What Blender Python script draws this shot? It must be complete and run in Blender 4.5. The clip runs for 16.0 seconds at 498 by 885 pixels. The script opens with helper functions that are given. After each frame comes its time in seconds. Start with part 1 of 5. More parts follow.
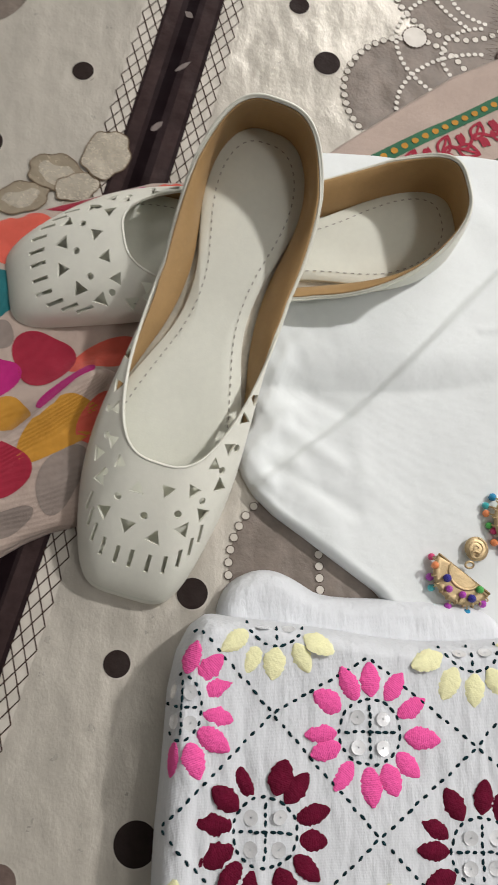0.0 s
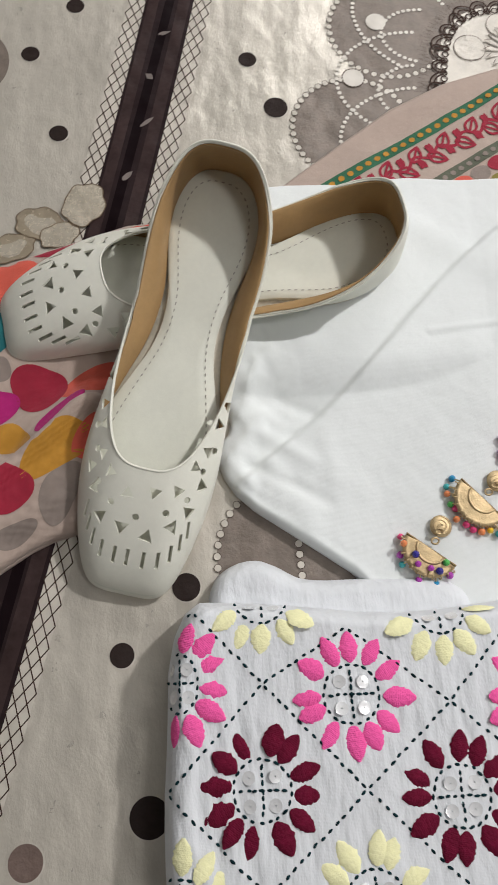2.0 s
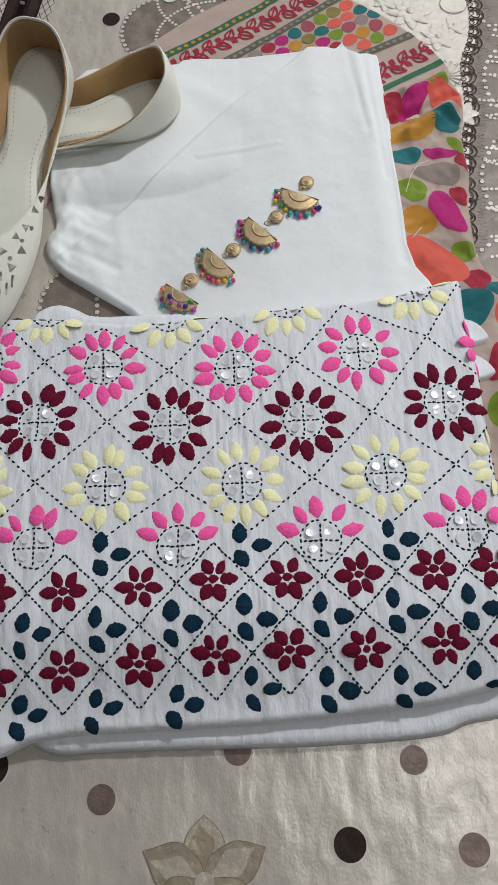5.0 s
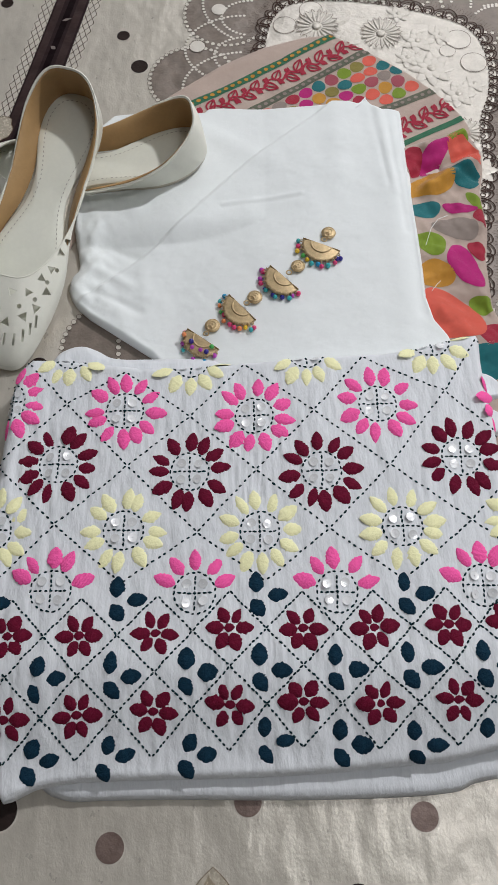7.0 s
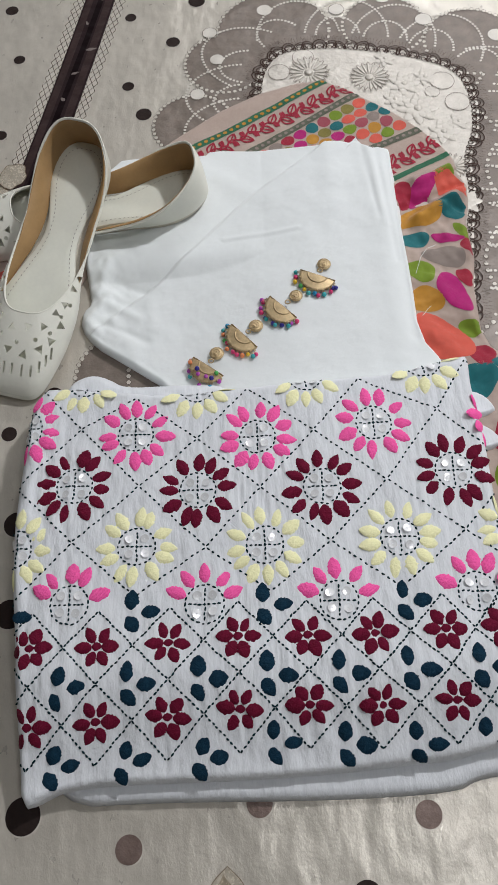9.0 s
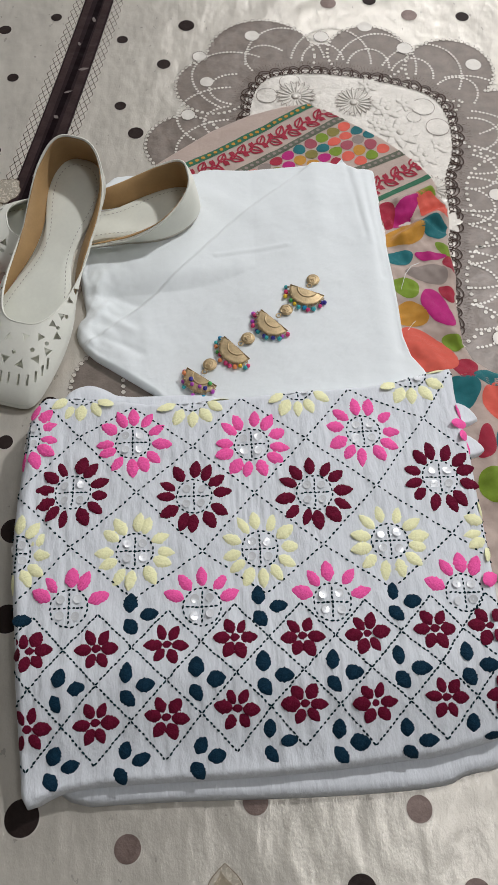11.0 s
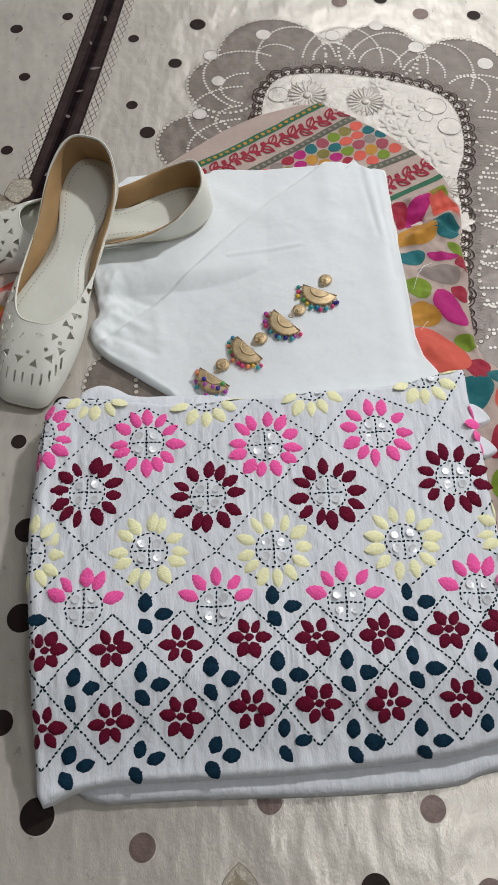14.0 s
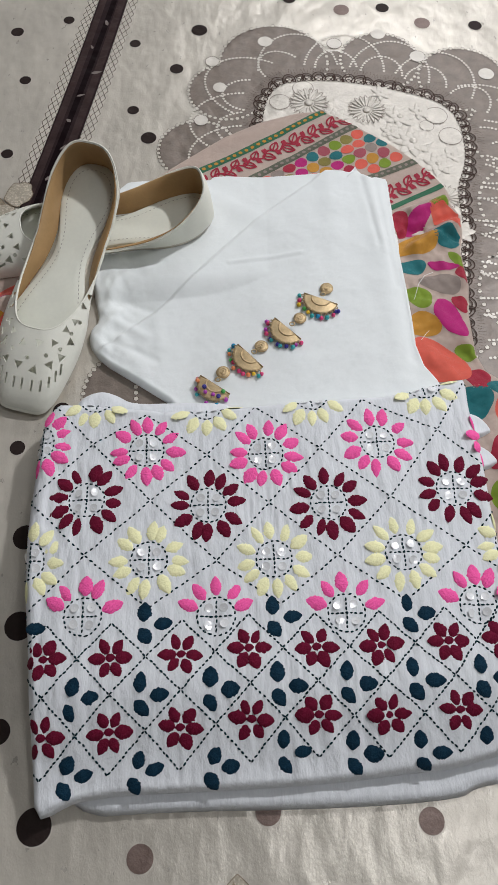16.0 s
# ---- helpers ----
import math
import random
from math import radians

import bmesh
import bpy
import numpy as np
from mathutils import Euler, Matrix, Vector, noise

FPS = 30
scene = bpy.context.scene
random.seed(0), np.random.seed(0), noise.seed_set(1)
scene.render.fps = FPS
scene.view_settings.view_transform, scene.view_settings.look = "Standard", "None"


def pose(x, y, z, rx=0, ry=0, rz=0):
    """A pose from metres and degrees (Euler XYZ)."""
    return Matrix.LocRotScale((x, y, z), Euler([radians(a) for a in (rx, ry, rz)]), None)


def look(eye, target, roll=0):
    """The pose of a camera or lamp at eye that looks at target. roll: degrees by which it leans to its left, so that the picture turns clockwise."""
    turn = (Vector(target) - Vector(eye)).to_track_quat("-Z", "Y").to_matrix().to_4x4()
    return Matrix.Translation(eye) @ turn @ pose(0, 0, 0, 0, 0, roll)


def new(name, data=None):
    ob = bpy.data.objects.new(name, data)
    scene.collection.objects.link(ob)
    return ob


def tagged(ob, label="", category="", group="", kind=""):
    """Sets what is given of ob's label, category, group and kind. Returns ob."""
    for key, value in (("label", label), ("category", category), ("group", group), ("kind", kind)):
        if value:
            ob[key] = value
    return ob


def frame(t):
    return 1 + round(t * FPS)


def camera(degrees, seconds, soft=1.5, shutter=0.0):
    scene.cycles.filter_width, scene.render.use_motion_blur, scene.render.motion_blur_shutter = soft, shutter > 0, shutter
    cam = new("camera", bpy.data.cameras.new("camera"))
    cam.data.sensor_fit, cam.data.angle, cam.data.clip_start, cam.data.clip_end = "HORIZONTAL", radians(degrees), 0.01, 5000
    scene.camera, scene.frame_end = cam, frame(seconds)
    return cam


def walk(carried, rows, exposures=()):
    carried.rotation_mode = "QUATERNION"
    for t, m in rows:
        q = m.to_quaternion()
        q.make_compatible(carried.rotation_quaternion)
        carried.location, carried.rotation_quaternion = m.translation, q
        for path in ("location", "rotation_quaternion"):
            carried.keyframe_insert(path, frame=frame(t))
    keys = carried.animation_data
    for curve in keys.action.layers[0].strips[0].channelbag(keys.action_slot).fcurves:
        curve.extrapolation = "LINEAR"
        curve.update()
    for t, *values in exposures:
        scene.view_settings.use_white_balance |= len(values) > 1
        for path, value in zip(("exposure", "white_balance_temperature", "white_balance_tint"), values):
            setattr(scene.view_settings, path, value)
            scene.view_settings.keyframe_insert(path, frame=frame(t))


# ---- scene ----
cam = camera(37.0, 16.0, shutter=0.5)
PATH = [
    (0, (-0.1334, 0.0879, 0.3934), (0.0001, 0.5751, -1.5418), 17.72),
    (0.5, (-0.1363, 0.0809, 0.4043), (-0.0569, 0.6032, -1.5247), 11.69),
    (1, (-0.1366, 0.0733, 0.4082), (-0.0586, 0.6098, -1.5169), 10.10),
    (1.5, (-0.1284, 0.0708, 0.4185), (-0.0256, 0.6077, -1.5054), 10.44),
    (2, (-0.1157, 0.0582, 0.4303), (-0.0185, 0.6439, -1.4796), 7.41),
    (2.5, (-0.0922, 0.0456, 0.4524), (0.0357, 0.6509, -1.4495), 7.75),
    (3, (-0.0488, 0.0121, 0.4795), (0.0579, 0.6467, -1.4141), 2.12),
    (3.5, (0.0205, -0.0564, 0.4944), (0.0374, 0.5930, -1.3971), -3.58),
    (3.7, (0.067, -0.089, 0.513), (0.035, 0.545, -1.385), -5.2),
    (5.8, (0.063, -0.201, 0.548), (0.023, 0.526, -1.315), -5.1),
    (6, (0.058, -0.197, 0.551), (0.025, 0.544, -1.306), -4.1),
    (6.5, (0.057, -0.184, 0.547), (0.026, 0.535, -1.319), -3.8),
    (7, (0.051, -0.179, 0.551), (0.02, 0.545, -1.313), -2.9),
    (7.5, (0.042, -0.19, 0.556), (0.004, 0.543, -1.304), -3.6),
    (8, (0.049, -0.195, 0.559), (-0.014, 0.55, -1.296), -5.9),
    (8.5, (0.056, -0.196, 0.562), (0.007, 0.556, -1.291), -5.5),
    (8.7, (0.057, -0.197, 0.572), (-0.003, 0.58, -1.27), -6.1),
    (11, (0.036, -0.213, 0.594), (0.064, 0.625, -1.221), -0.1),
    (11.5, (0.039, -0.208, 0.59), (0.062, 0.613, -1.234), -0.8),
    (12, (0.032, -0.206, 0.593), (0.053, 0.62, -1.228), -0.5),
    (12.5, (0.028, -0.208, 0.597), (0.038, 0.636, -1.216), -1.1),
    (13, (0.034, -0.214, 0.597), (0.043, 0.63, -1.216), -1.4),
    (13.5, (0.036, -0.211, 0.596), (0.036, 0.629, -1.219), -2.3),
    (14, (0.028, -0.211, 0.596), (0.046, 0.621, -1.223), -0.6),
    (14.5, (0.033, -0.211, 0.599), (0.067, 0.627, -1.217), 0.6),
    (15, (0.024, -0.206, 0.596), (0.05, 0.626, -1.222), 0.3),
    (15.5, (0.025, -0.205, 0.596), (0.063, 0.628, -1.222), 1.1),
    (16, (0.021, -0.205, 0.597), (0.061, 0.631, -1.22), 1.3),
]
walk(cam, [(t, look(eye, target, roll)) for t, eye, target, roll in PATH],
     ((0, 0.25, 6600, 11), (2.2, 0.19, 6500, 11), (3.0, 0.01, 6450, 11), (3.7, -0.06, 6350, 11), (6, 0.0, 6250, 11), (16, 0.02, 6250, 11)))

# ---- light ----
world = bpy.data.worlds.new("world")
scene.world = world
world.use_nodes = True
world.node_tree.nodes["Background"].inputs[0].default_value = (0.9, 0.92, 1.0, 1)
world.node_tree.nodes["Background"].inputs[1].default_value = 0.03

LAMP_AT = Vector((1.02, 0.86, 1.45))
lamp_data = bpy.data.lights.new("bulb_light", "POINT")
lamp_data.energy, lamp_data.shadow_soft_size = 71.0, 0.05
lamp_data.color = (1.0, 0.985, 0.975)
new("bulb_light", lamp_data).location = LAMP_AT
tube_data = bpy.data.lights.new("tube_light", "AREA")
tube_data.shape, tube_data.energy, tube_data.size, tube_data.size_y = "RECTANGLE", 11.0, 1.2, 0.05
tube_data.color = (1.0, 0.99, 0.98)
new("tube_light", tube_data).matrix_world = look((0.35, 2.03, 1.30), (0.15, 0.2, 0.0))
CEILING_LIGHTS = ((0.85, -0.32, 6.2, 0.32),)
for cx, cy, watts, wide in CEILING_LIGHTS:
    ceil_data = bpy.data.lights.new("ceiling_panel_light", "AREA")
    ceil_data.energy, ceil_data.size = watts, wide
    ceil_data.color = (1.0, 0.99, 0.98)
    new("ceiling_panel_light", ceil_data).matrix_world = pose(cx, cy, 2.28)


# ---- mesh helpers ----
def mesh(verts, faces, smooth=True):
    me = bpy.data.meshes.new("m")
    me.from_pydata([tuple(map(float, v)) for v in verts], [], faces)
    me.update()
    if smooth:
        me.polygons.foreach_set("use_smooth", [True] * len(me.polygons))
    return me


def part(name, me, mat, parent=None, label=""):
    if isinstance(me, bmesh.types.BMesh):
        bm, me = me, bpy.data.meshes.new(name)
        bm.to_mesh(me)
        bm.free()
    if mat is not None and not len(me.materials):
        me.materials.append(mat)
    me.name = name
    ob = new(name, me)
    ob.parent = parent
    return tagged(ob, label)


def thing(name, label, category, group="", kind=""):
    return tagged(new(name), label, category, group, kind)


def grid_faces(nu, nv, wrap=False):
    """Quads of a grid of nu rows by nv columns; wrap joins the last column to the first."""
    out = []
    for i in range(nu - 1):
        for j in range(nv if wrap else nv - 1):
            k = (j + 1) % nv
            out.append((i * nv + j, i * nv + k, (i + 1) * nv + k, (i + 1) * nv + j))
    return out


def rounded(poly, times=2):
    """Corner-cutting of a closed outline."""
    p = np.array(poly, float)
    for _ in range(times):
        q = np.roll(p, -1, 0)
        p = np.stack([p * 0.75 + q * 0.25, p * 0.25 + q * 0.75], 1).reshape(-1, 2)
    return p


def edge_distance(xy, poly):
    """Distance of points from a closed outline."""
    xy = np.atleast_2d(xy)
    a, b = poly, np.roll(poly, -1, 0)
    ab = b - a
    t = ((xy[:, None] - a) * ab).sum(2) / np.maximum((ab * ab).sum(1), 1e-12)
    near = a + np.clip(t, 0, 1)[..., None] * ab
    return np.sqrt(((xy[:, None] - near) ** 2).sum(2).min(1))


def inside(xy, poly):
    x, y = np.atleast_2d(xy).T[:, :, None]
    a, b = poly, np.roll(poly, -1, 0)
    cond = (a[:, 1] > y) != (b[:, 1] > y)
    cut = (b[:, 0] - a[:, 0]) * (y - a[:, 1]) / (b[:, 1] - a[:, 1] + 1e-15) + a[:, 0]
    return (cond & (x < cut)).sum(1) % 2 == 1


def shoulder(d, r):
    """Rounded edge: 0 at the outline, 1 from r inwards."""
    return np.sqrt(np.clip(1 - (1 - np.clip(d / r, 0, 1)) ** 2, 0, 1))


def fbm(x, y, size, seed=0.0):
    return np.array([noise.fractal(Vector((a / size, b / size, seed)), 0.9, 2.0, 3) for a, b in zip(np.ravel(x), np.ravel(y))])


def ridge(xy, x0, y0, x1, y1, width, amp):
    """A soft fold along a line, fading at its ends."""
    a, b = np.array((x0, y0)), np.array((x1, y1))
    ab = b - a
    t = ((xy - a) @ ab) / (ab @ ab)
    off = np.sqrt(((xy - a - np.clip(t, 0, 1)[:, None] * ab) ** 2).sum(1))
    return amp * np.exp(-(off / width) ** 2)


def step(x):
    x = np.clip(x, 0, 1)
    return x * x * (3 - 2 * x)


def star_sheet(centre, poly, height, rings=60, spokes=360, base=0.0005, power=0.8):
    """A sheet over a star-shaped outline, its height given by height(xy), with a skirt down to its support."""
    c = np.array(centre)
    verts = []
    ang = np.linspace(0, 2 * np.pi, spokes, endpoint=False)
    a, b = poly - c, np.roll(poly, -1, 0) - c
    rim = []
    for t in ang:
        d = np.array((math.cos(t), math.sin(t)))
        den = d[0] * (b - a)[:, 1] - d[1] * (b - a)[:, 0]
        den = np.where(abs(den) < 1e-12, 1e-12, den)
        r = (a[:, 0] * (b - a)[:, 1] - a[:, 1] * (b - a)[:, 0]) / den
        s = (a[:, 0] * d[1] - a[:, 1] * d[0]) / den
        ok = (r > 0) & (s >= -1e-9) & (s <= 1 + 1e-9)
        rim.append(d * (r[ok].max() if ok.any() else 0.01))
    rim = np.array(rim)
    frac = np.linspace(0, 1, rings) ** power
    frac[0] = 0.004
    xy = np.concatenate([c + rim * f for f in frac])
    z = height(xy)
    verts = np.column_stack([xy, z])
    skirt = np.column_stack([c + rim * 0.995, np.full(spokes, base)])
    verts = np.concatenate([verts, skirt])
    faces = [f[::-1] for f in grid_faces(rings + 1, spokes, True)]
    faces.append(tuple(range(spokes)))
    return mesh(verts, faces)


def merged(pieces):
    """Joins (verts, faces) pairs into one mesh."""
    V, F, n = [], [], 0
    for v, f in pieces:
        V.append(np.asarray(v, float))
        F += [tuple(i + n for i in face) for face in f]
        n += len(v)
    return mesh(np.concatenate(V), F)


def disc(x, y, z, rx, ry=None, n=20, turn=0.0):
    ry = rx if ry is None else ry
    t = np.linspace(0, 2 * np.pi, n, endpoint=False)
    c, s = math.cos(turn), math.sin(turn)
    px, py = rx * np.cos(t), ry * np.sin(t)
    v = np.column_stack([x + px * c - py * s, y + px * s + py * c, np.full(n, z)])
    return v, [tuple(range(n))]


def annulus(x, y, z, r0, r1, n=18):
    t = np.linspace(0, 2 * np.pi, n, endpoint=False)
    v = np.concatenate([np.column_stack([x + r * np.cos(t), y + r * np.sin(t), np.full(n, z)]) for r in (r1, r0)])
    return v, [(j, (j + 1) % n, n + (j + 1) % n, n + j) for j in range(n)]


def stripe(points, width, z, closed=False):
    """A flat printed line along points."""
    p = np.array(points, float)
    d = (np.roll(p, -1, 0) - np.roll(p, 1, 0)) if closed else np.gradient(p, axis=0)
    d /= np.maximum(np.linalg.norm(d, axis=1), 1e-9)[:, None]
    nrm = np.column_stack([-d[:, 1], d[:, 0]]) * width / 2
    n = len(p)
    v = np.column_stack([np.stack([p + nrm, p - nrm], 1).reshape(-1, 2), np.full(2 * n, z)])
    last = n if closed else n - 1
    return v, [(2 * i, 2 * i + 1, (2 * i + 3) % (2 * n), (2 * i + 2) % (2 * n)) for i in range(last)]


def spaced(points, pitch, closed=False):
    """Evenly spaced points along a line, with the direction at each."""
    p = np.array(points, float)
    if closed:
        p = np.vstack([p, p[:1]])
    seg = np.linalg.norm(np.diff(p, axis=0), axis=1)
    s = np.concatenate([[0], np.cumsum(seg)])
    n = max(2, int(round(s[-1] / pitch)))
    at = (np.arange(n) + 0.5) * s[-1] / n
    q = np.column_stack([np.interp(at, s, p[:, i]) for i in range(p.shape[1])])
    e = np.column_stack([np.interp(at + 0.0005, s, p[:, i]) for i in range(p.shape[1])]) - q
    return q, np.arctan2(e[:, 1], e[:, 0])


def tube(points, r, sides=8, closed=False):
    """A round cord along points in space."""
    p = np.array(points, float)
    d = (np.roll(p, -1, 0) - np.roll(p, 1, 0)) if closed else np.gradient(p, axis=0)
    d /= np.maximum(np.linalg.norm(d, axis=1), 1e-9)[:, None]
    up = np.where(abs(d[:, 2:3]) < 0.9, np.array([[0, 0, 1.0]]), np.array([[1.0, 0, 0]]))
    a = np.cross(d, up)
    a /= np.linalg.norm(a, axis=1)[:, None]
    b = np.cross(a, d)
    t = np.linspace(0, 2 * np.pi, sides, endpoint=False)
    v = (p[:, None] + r * (a[:, None] * np.cos(t)[None, :, None] + b[:, None] * np.sin(t)[None, :, None])).reshape(-1, 3)
    f = grid_faces(len(p), sides, True)
    if closed:
        n = len(p)
        f += [((n - 1) * sides + j, (n - 1) * sides + (j + 1) % sides, (j + 1) % sides, j) for j in range(sides)]
    return v, f


def ball(x, y, z, r, n=10, flat=1.0):
    v, f = [], []
    m = n // 2 + 1
    for i in range(m):
        p = math.pi * (i + 0.02) / (m - 0.96)
        for j in range(n):
            t = 2 * math.pi * j / n
            v.append((x + r * math.sin(p) * math.cos(t), y + r * math.sin(p) * math.sin(t), z + r * flat * math.cos(p)))
    return v, grid_faces(m, n, True)


# ---- materials ----
def material(name, colour, rough=0.6, metal=0.0, vary=0.08, size=0.02, bump=0.0, bump_size=0.004, weave=0.0,
             weave_size=0.0007, sheen=0.0, spec=0.5, waves=0.0, wave_size=0.05, clear=0.0, island=0.0, coords="Object", stretch=1.0):
    """A surface with colour variation at two scales, fine relief and, where given, a woven grain and broad waves."""
    mat = bpy.data.materials.new(name)
    mat.use_nodes = True
    nt = mat.node_tree
    N, L = nt.nodes, nt.links
    b = N["Principled BSDF"]
    b.inputs["Roughness"].default_value, b.inputs["Metallic"].default_value = rough, metal
    b.inputs["Specular IOR Level"].default_value = spec
    b.inputs["Sheen Weight"].default_value = sheen
    b.inputs["Coat Weight"].default_value = clear
    b.inputs["Coat Roughness"].default_value = 0.25
    tc = N.new("ShaderNodeTexCoord").outputs[coords]

    drawn = N.new("ShaderNodeMapping")
    drawn.inputs["Scale"].default_value = (1.0, stretch, 1.0)
    L.new(tc, drawn.inputs["Vector"])

    def tex(scale, detail=3.0, rough_=0.55):
        n = N.new("ShaderNodeTexNoise")
        n.inputs["Scale"].default_value, n.inputs["Detail"].default_value, n.inputs["Roughness"].default_value = scale, detail, rough_
        L.new(drawn.outputs[0], n.inputs["Vector"])
        return n.outputs["Fac"]

    def math_(op, a, c):
        n = N.new("ShaderNodeMath")
        n.operation = op
        for sock, val in zip(n.inputs, (a, c)):
            if isinstance(val, (int, float)):
                sock.default_value = val
            else:
                L.new(val, sock)
        return n.outputs[0]

    broad, fine = tex(1 / size), tex(6 / size, 4.0)
    mixed = math_("ADD", math_("MULTIPLY", broad, 0.65), math_("MULTIPLY", fine, 0.35))
    if island:
        g = N.new("ShaderNodeNewGeometry")
        mixed = math_("ADD", mixed, math_("MULTIPLY", math_("SUBTRACT", g.outputs["Random Per Island"], 0.5), island))
    ramp = N.new("ShaderNodeValToRGB")
    ramp.color_ramp.elements[0].position, ramp.color_ramp.elements[1].position = 0.3, 0.7
    ramp.color_ramp.elements[0].color = (*[max(0, c * (1 - vary)) for c in colour], 1)
    ramp.color_ramp.elements[1].color = (*[min(1, c * (1 + vary)) for c in colour], 1)
    L.new(mixed, ramp.inputs[0])
    L.new(ramp.outputs[0], b.inputs["Base Color"])
    r = math_("ADD", math_("MULTIPLY", math_("SUBTRACT", fine, 0.5), 0.25), rough)
    L.new(r, b.inputs["Roughness"])
    normal = None

    def bumped(height, strength, distance):
        nonlocal normal
        n = N.new("ShaderNodeBump")
        n.inputs["Strength"].default_value, n.inputs["Distance"].default_value = strength, distance
        L.new(height, n.inputs["Height"])
        if normal is not None:
            L.new(normal, n.inputs["Normal"])
        normal = n.outputs[0]

    if waves:
        bumped(tex(1 / wave_size, 2.5), waves, wave_size * 0.25)
    if bump:
        bumped(tex(1 / bump_size, 4.0), bump, bump_size * 0.4)
    if weave:
        for axis in (("X",) if weave_size > 0.01 else ("X", "Y")):
            w = N.new("ShaderNodeTexWave")
            w.bands_direction = axis
            w.inputs["Scale"].default_value, w.inputs["Distortion"].default_value = 0.314 / weave_size, 0.6
            L.new(tc, w.inputs["Vector"])
            bumped(w.outputs["Fac"], weave, weave_size * 0.35)
    if normal is not None:
        L.new(normal, b.inputs["Normal"])
    return mat


M_CLOTH = material("pearly_plastic_cover", (0.565, 0.525, 0.455), 0.32, 0.28, 0.10, 0.05, 0.35, 0.0015, waves=0.42, wave_size=0.030, stretch=0.6)
M_DOT = material("brown_foil_dot", (0.026, 0.017, 0.015), 0.55, 0.0, 0.18, 0.004, 0.3, 0.002, waves=0.5, wave_size=0.035, spec=0.14)
M_DOT_BRONZE = material("bronze_foil_dot", (0.19, 0.135, 0.115), 0.45, 0.3, 0.16, 0.004, 0.3, 0.002, waves=0.5, wave_size=0.035)
M_RIM = material("pale_print_rim", (0.60, 0.56, 0.49), 0.45, 0.1, 0.05, 0.02, waves=0.5, wave_size=0.035)
M_TAUPE = material("taupe_print", (0.200, 0.163, 0.135), 0.45, 0.1, 0.22, 0.014, 0.35, 0.002, waves=0.5, wave_size=0.035)
M_BEAD = material("cream_print", (0.66, 0.62, 0.555), 0.42, 0.05, 0.06, 0.01, waves=0.4, wave_size=0.035)
M_VEIN = material("pale_bronze_line_print", (0.17, 0.12, 0.075), 0.4, 0.2, 0.3, 0.01, waves=0.4, wave_size=0.035)
M_LINE = material("dark_brown_print", (0.055, 0.033, 0.026), 0.55, 0.0, 0.15, 0.01, waves=0.4, wave_size=0.035, spec=0.08)
M_MEDAL = material("cream_medallion_print", (0.60, 0.56, 0.495), 0.38, 0.15, 0.12, 0.012, 0.35, 0.003, waves=0.5, wave_size=0.035)
M_RELIEF = material("cream_petal_print", (0.60, 0.56, 0.495), 0.4, 0.1, 0.06, 0.8)
M_BAND = material("dark_ribbon_print", (0.022, 0.013, 0.014), 0.5, 0.0, 0.3, 0.03, 0.2, 0.003, waves=0.5, wave_size=0.04, spec=0.10)
M_BAND_DEEP = material("ribbon_crease_print", (0.008, 0.004, 0.005), 0.45, 0.0, 0.2, 0.03, waves=0.5, wave_size=0.04, spec=0.06)
M_BAND_LIGHT = material("ribbon_sheen_print", (0.042, 0.026, 0.025), 0.42, 0.0, 0.35, 0.02, 0.2, 0.003, waves=0.5, wave_size=0.04, spec=0.12)
M_PALE_PETAL = material("pale_brown_petal_print", (0.20, 0.165, 0.15), 0.4, 0.1, 0.25, 0.004)
M_GOLD_LEAF = material("gold_leaf_print", (0.47, 0.395, 0.29), 0.24, 0.45, 0.07, 0.015, 0.1, 0.004, waves=0.5, wave_size=0.03)
M_IVORY_LEAF = material("ivory_leaf_print", (0.58, 0.52, 0.42), 0.26, 0.35, 0.06, 0.015, 0.1, 0.004, waves=0.5, wave_size=0.03)
M_KURTA = material("white_crinkled_cotton", (0.72, 0.74, 0.765), 0.85, 0, 0.03, 0.03, 0.65, 0.006, weave=0.07, weave_size=0.0006, sheen=0.15, spec=0.25, stretch=0.3)
M_TROUSER = material("white_poplin", (0.79, 0.82, 0.815), 0.75, 0, 0.02, 0.05, 0.10, 0.01, weave=0.12, weave_size=0.0005, sheen=0.1, spec=0.3, waves=0.12, wave_size=0.03)
M_PINK = material("neon_pink_thread", (1.0, 0.125, 0.41), 0.75, 0, 0.07, 0.35, 0.25, 0.12, weave=0.18, weave_size=0.055, sheen=0.03, spec=0.08)
M_MAROON = material("maroon_thread", (0.130, 0.006, 0.026), 0.75, 0, 0.25, 0.35, 0.25, 0.12, weave=0.12, weave_size=0.055, sheen=0.03, spec=0.08)
M_YELLOW = material("pale_yellow_thread", (0.90, 0.88, 0.53), 0.75, 0, 0.07, 0.35, 0.15, 0.12, weave=0.05, weave_size=0.055, sheen=0.03, spec=0.08)
M_TEAL = material("dark_teal_thread", (0.006, 0.028, 0.052), 0.75, 0, 0.3, 0.35, 0.25, 0.12, weave=0.12, weave_size=0.055, sheen=0.03, spec=0.08)
M_STITCH = material("dark_green_running_stitch", (0.005, 0.024, 0.030), 0.8, 0, 0.3, 0.003, 0.4, 0.0008, island=0.5, spec=0.1)
M_SEQUIN = material("silver_sequin", (0.92, 0.93, 0.94), 0.2, 0.3, 0.05, 0.004, 0.15, 0.002)
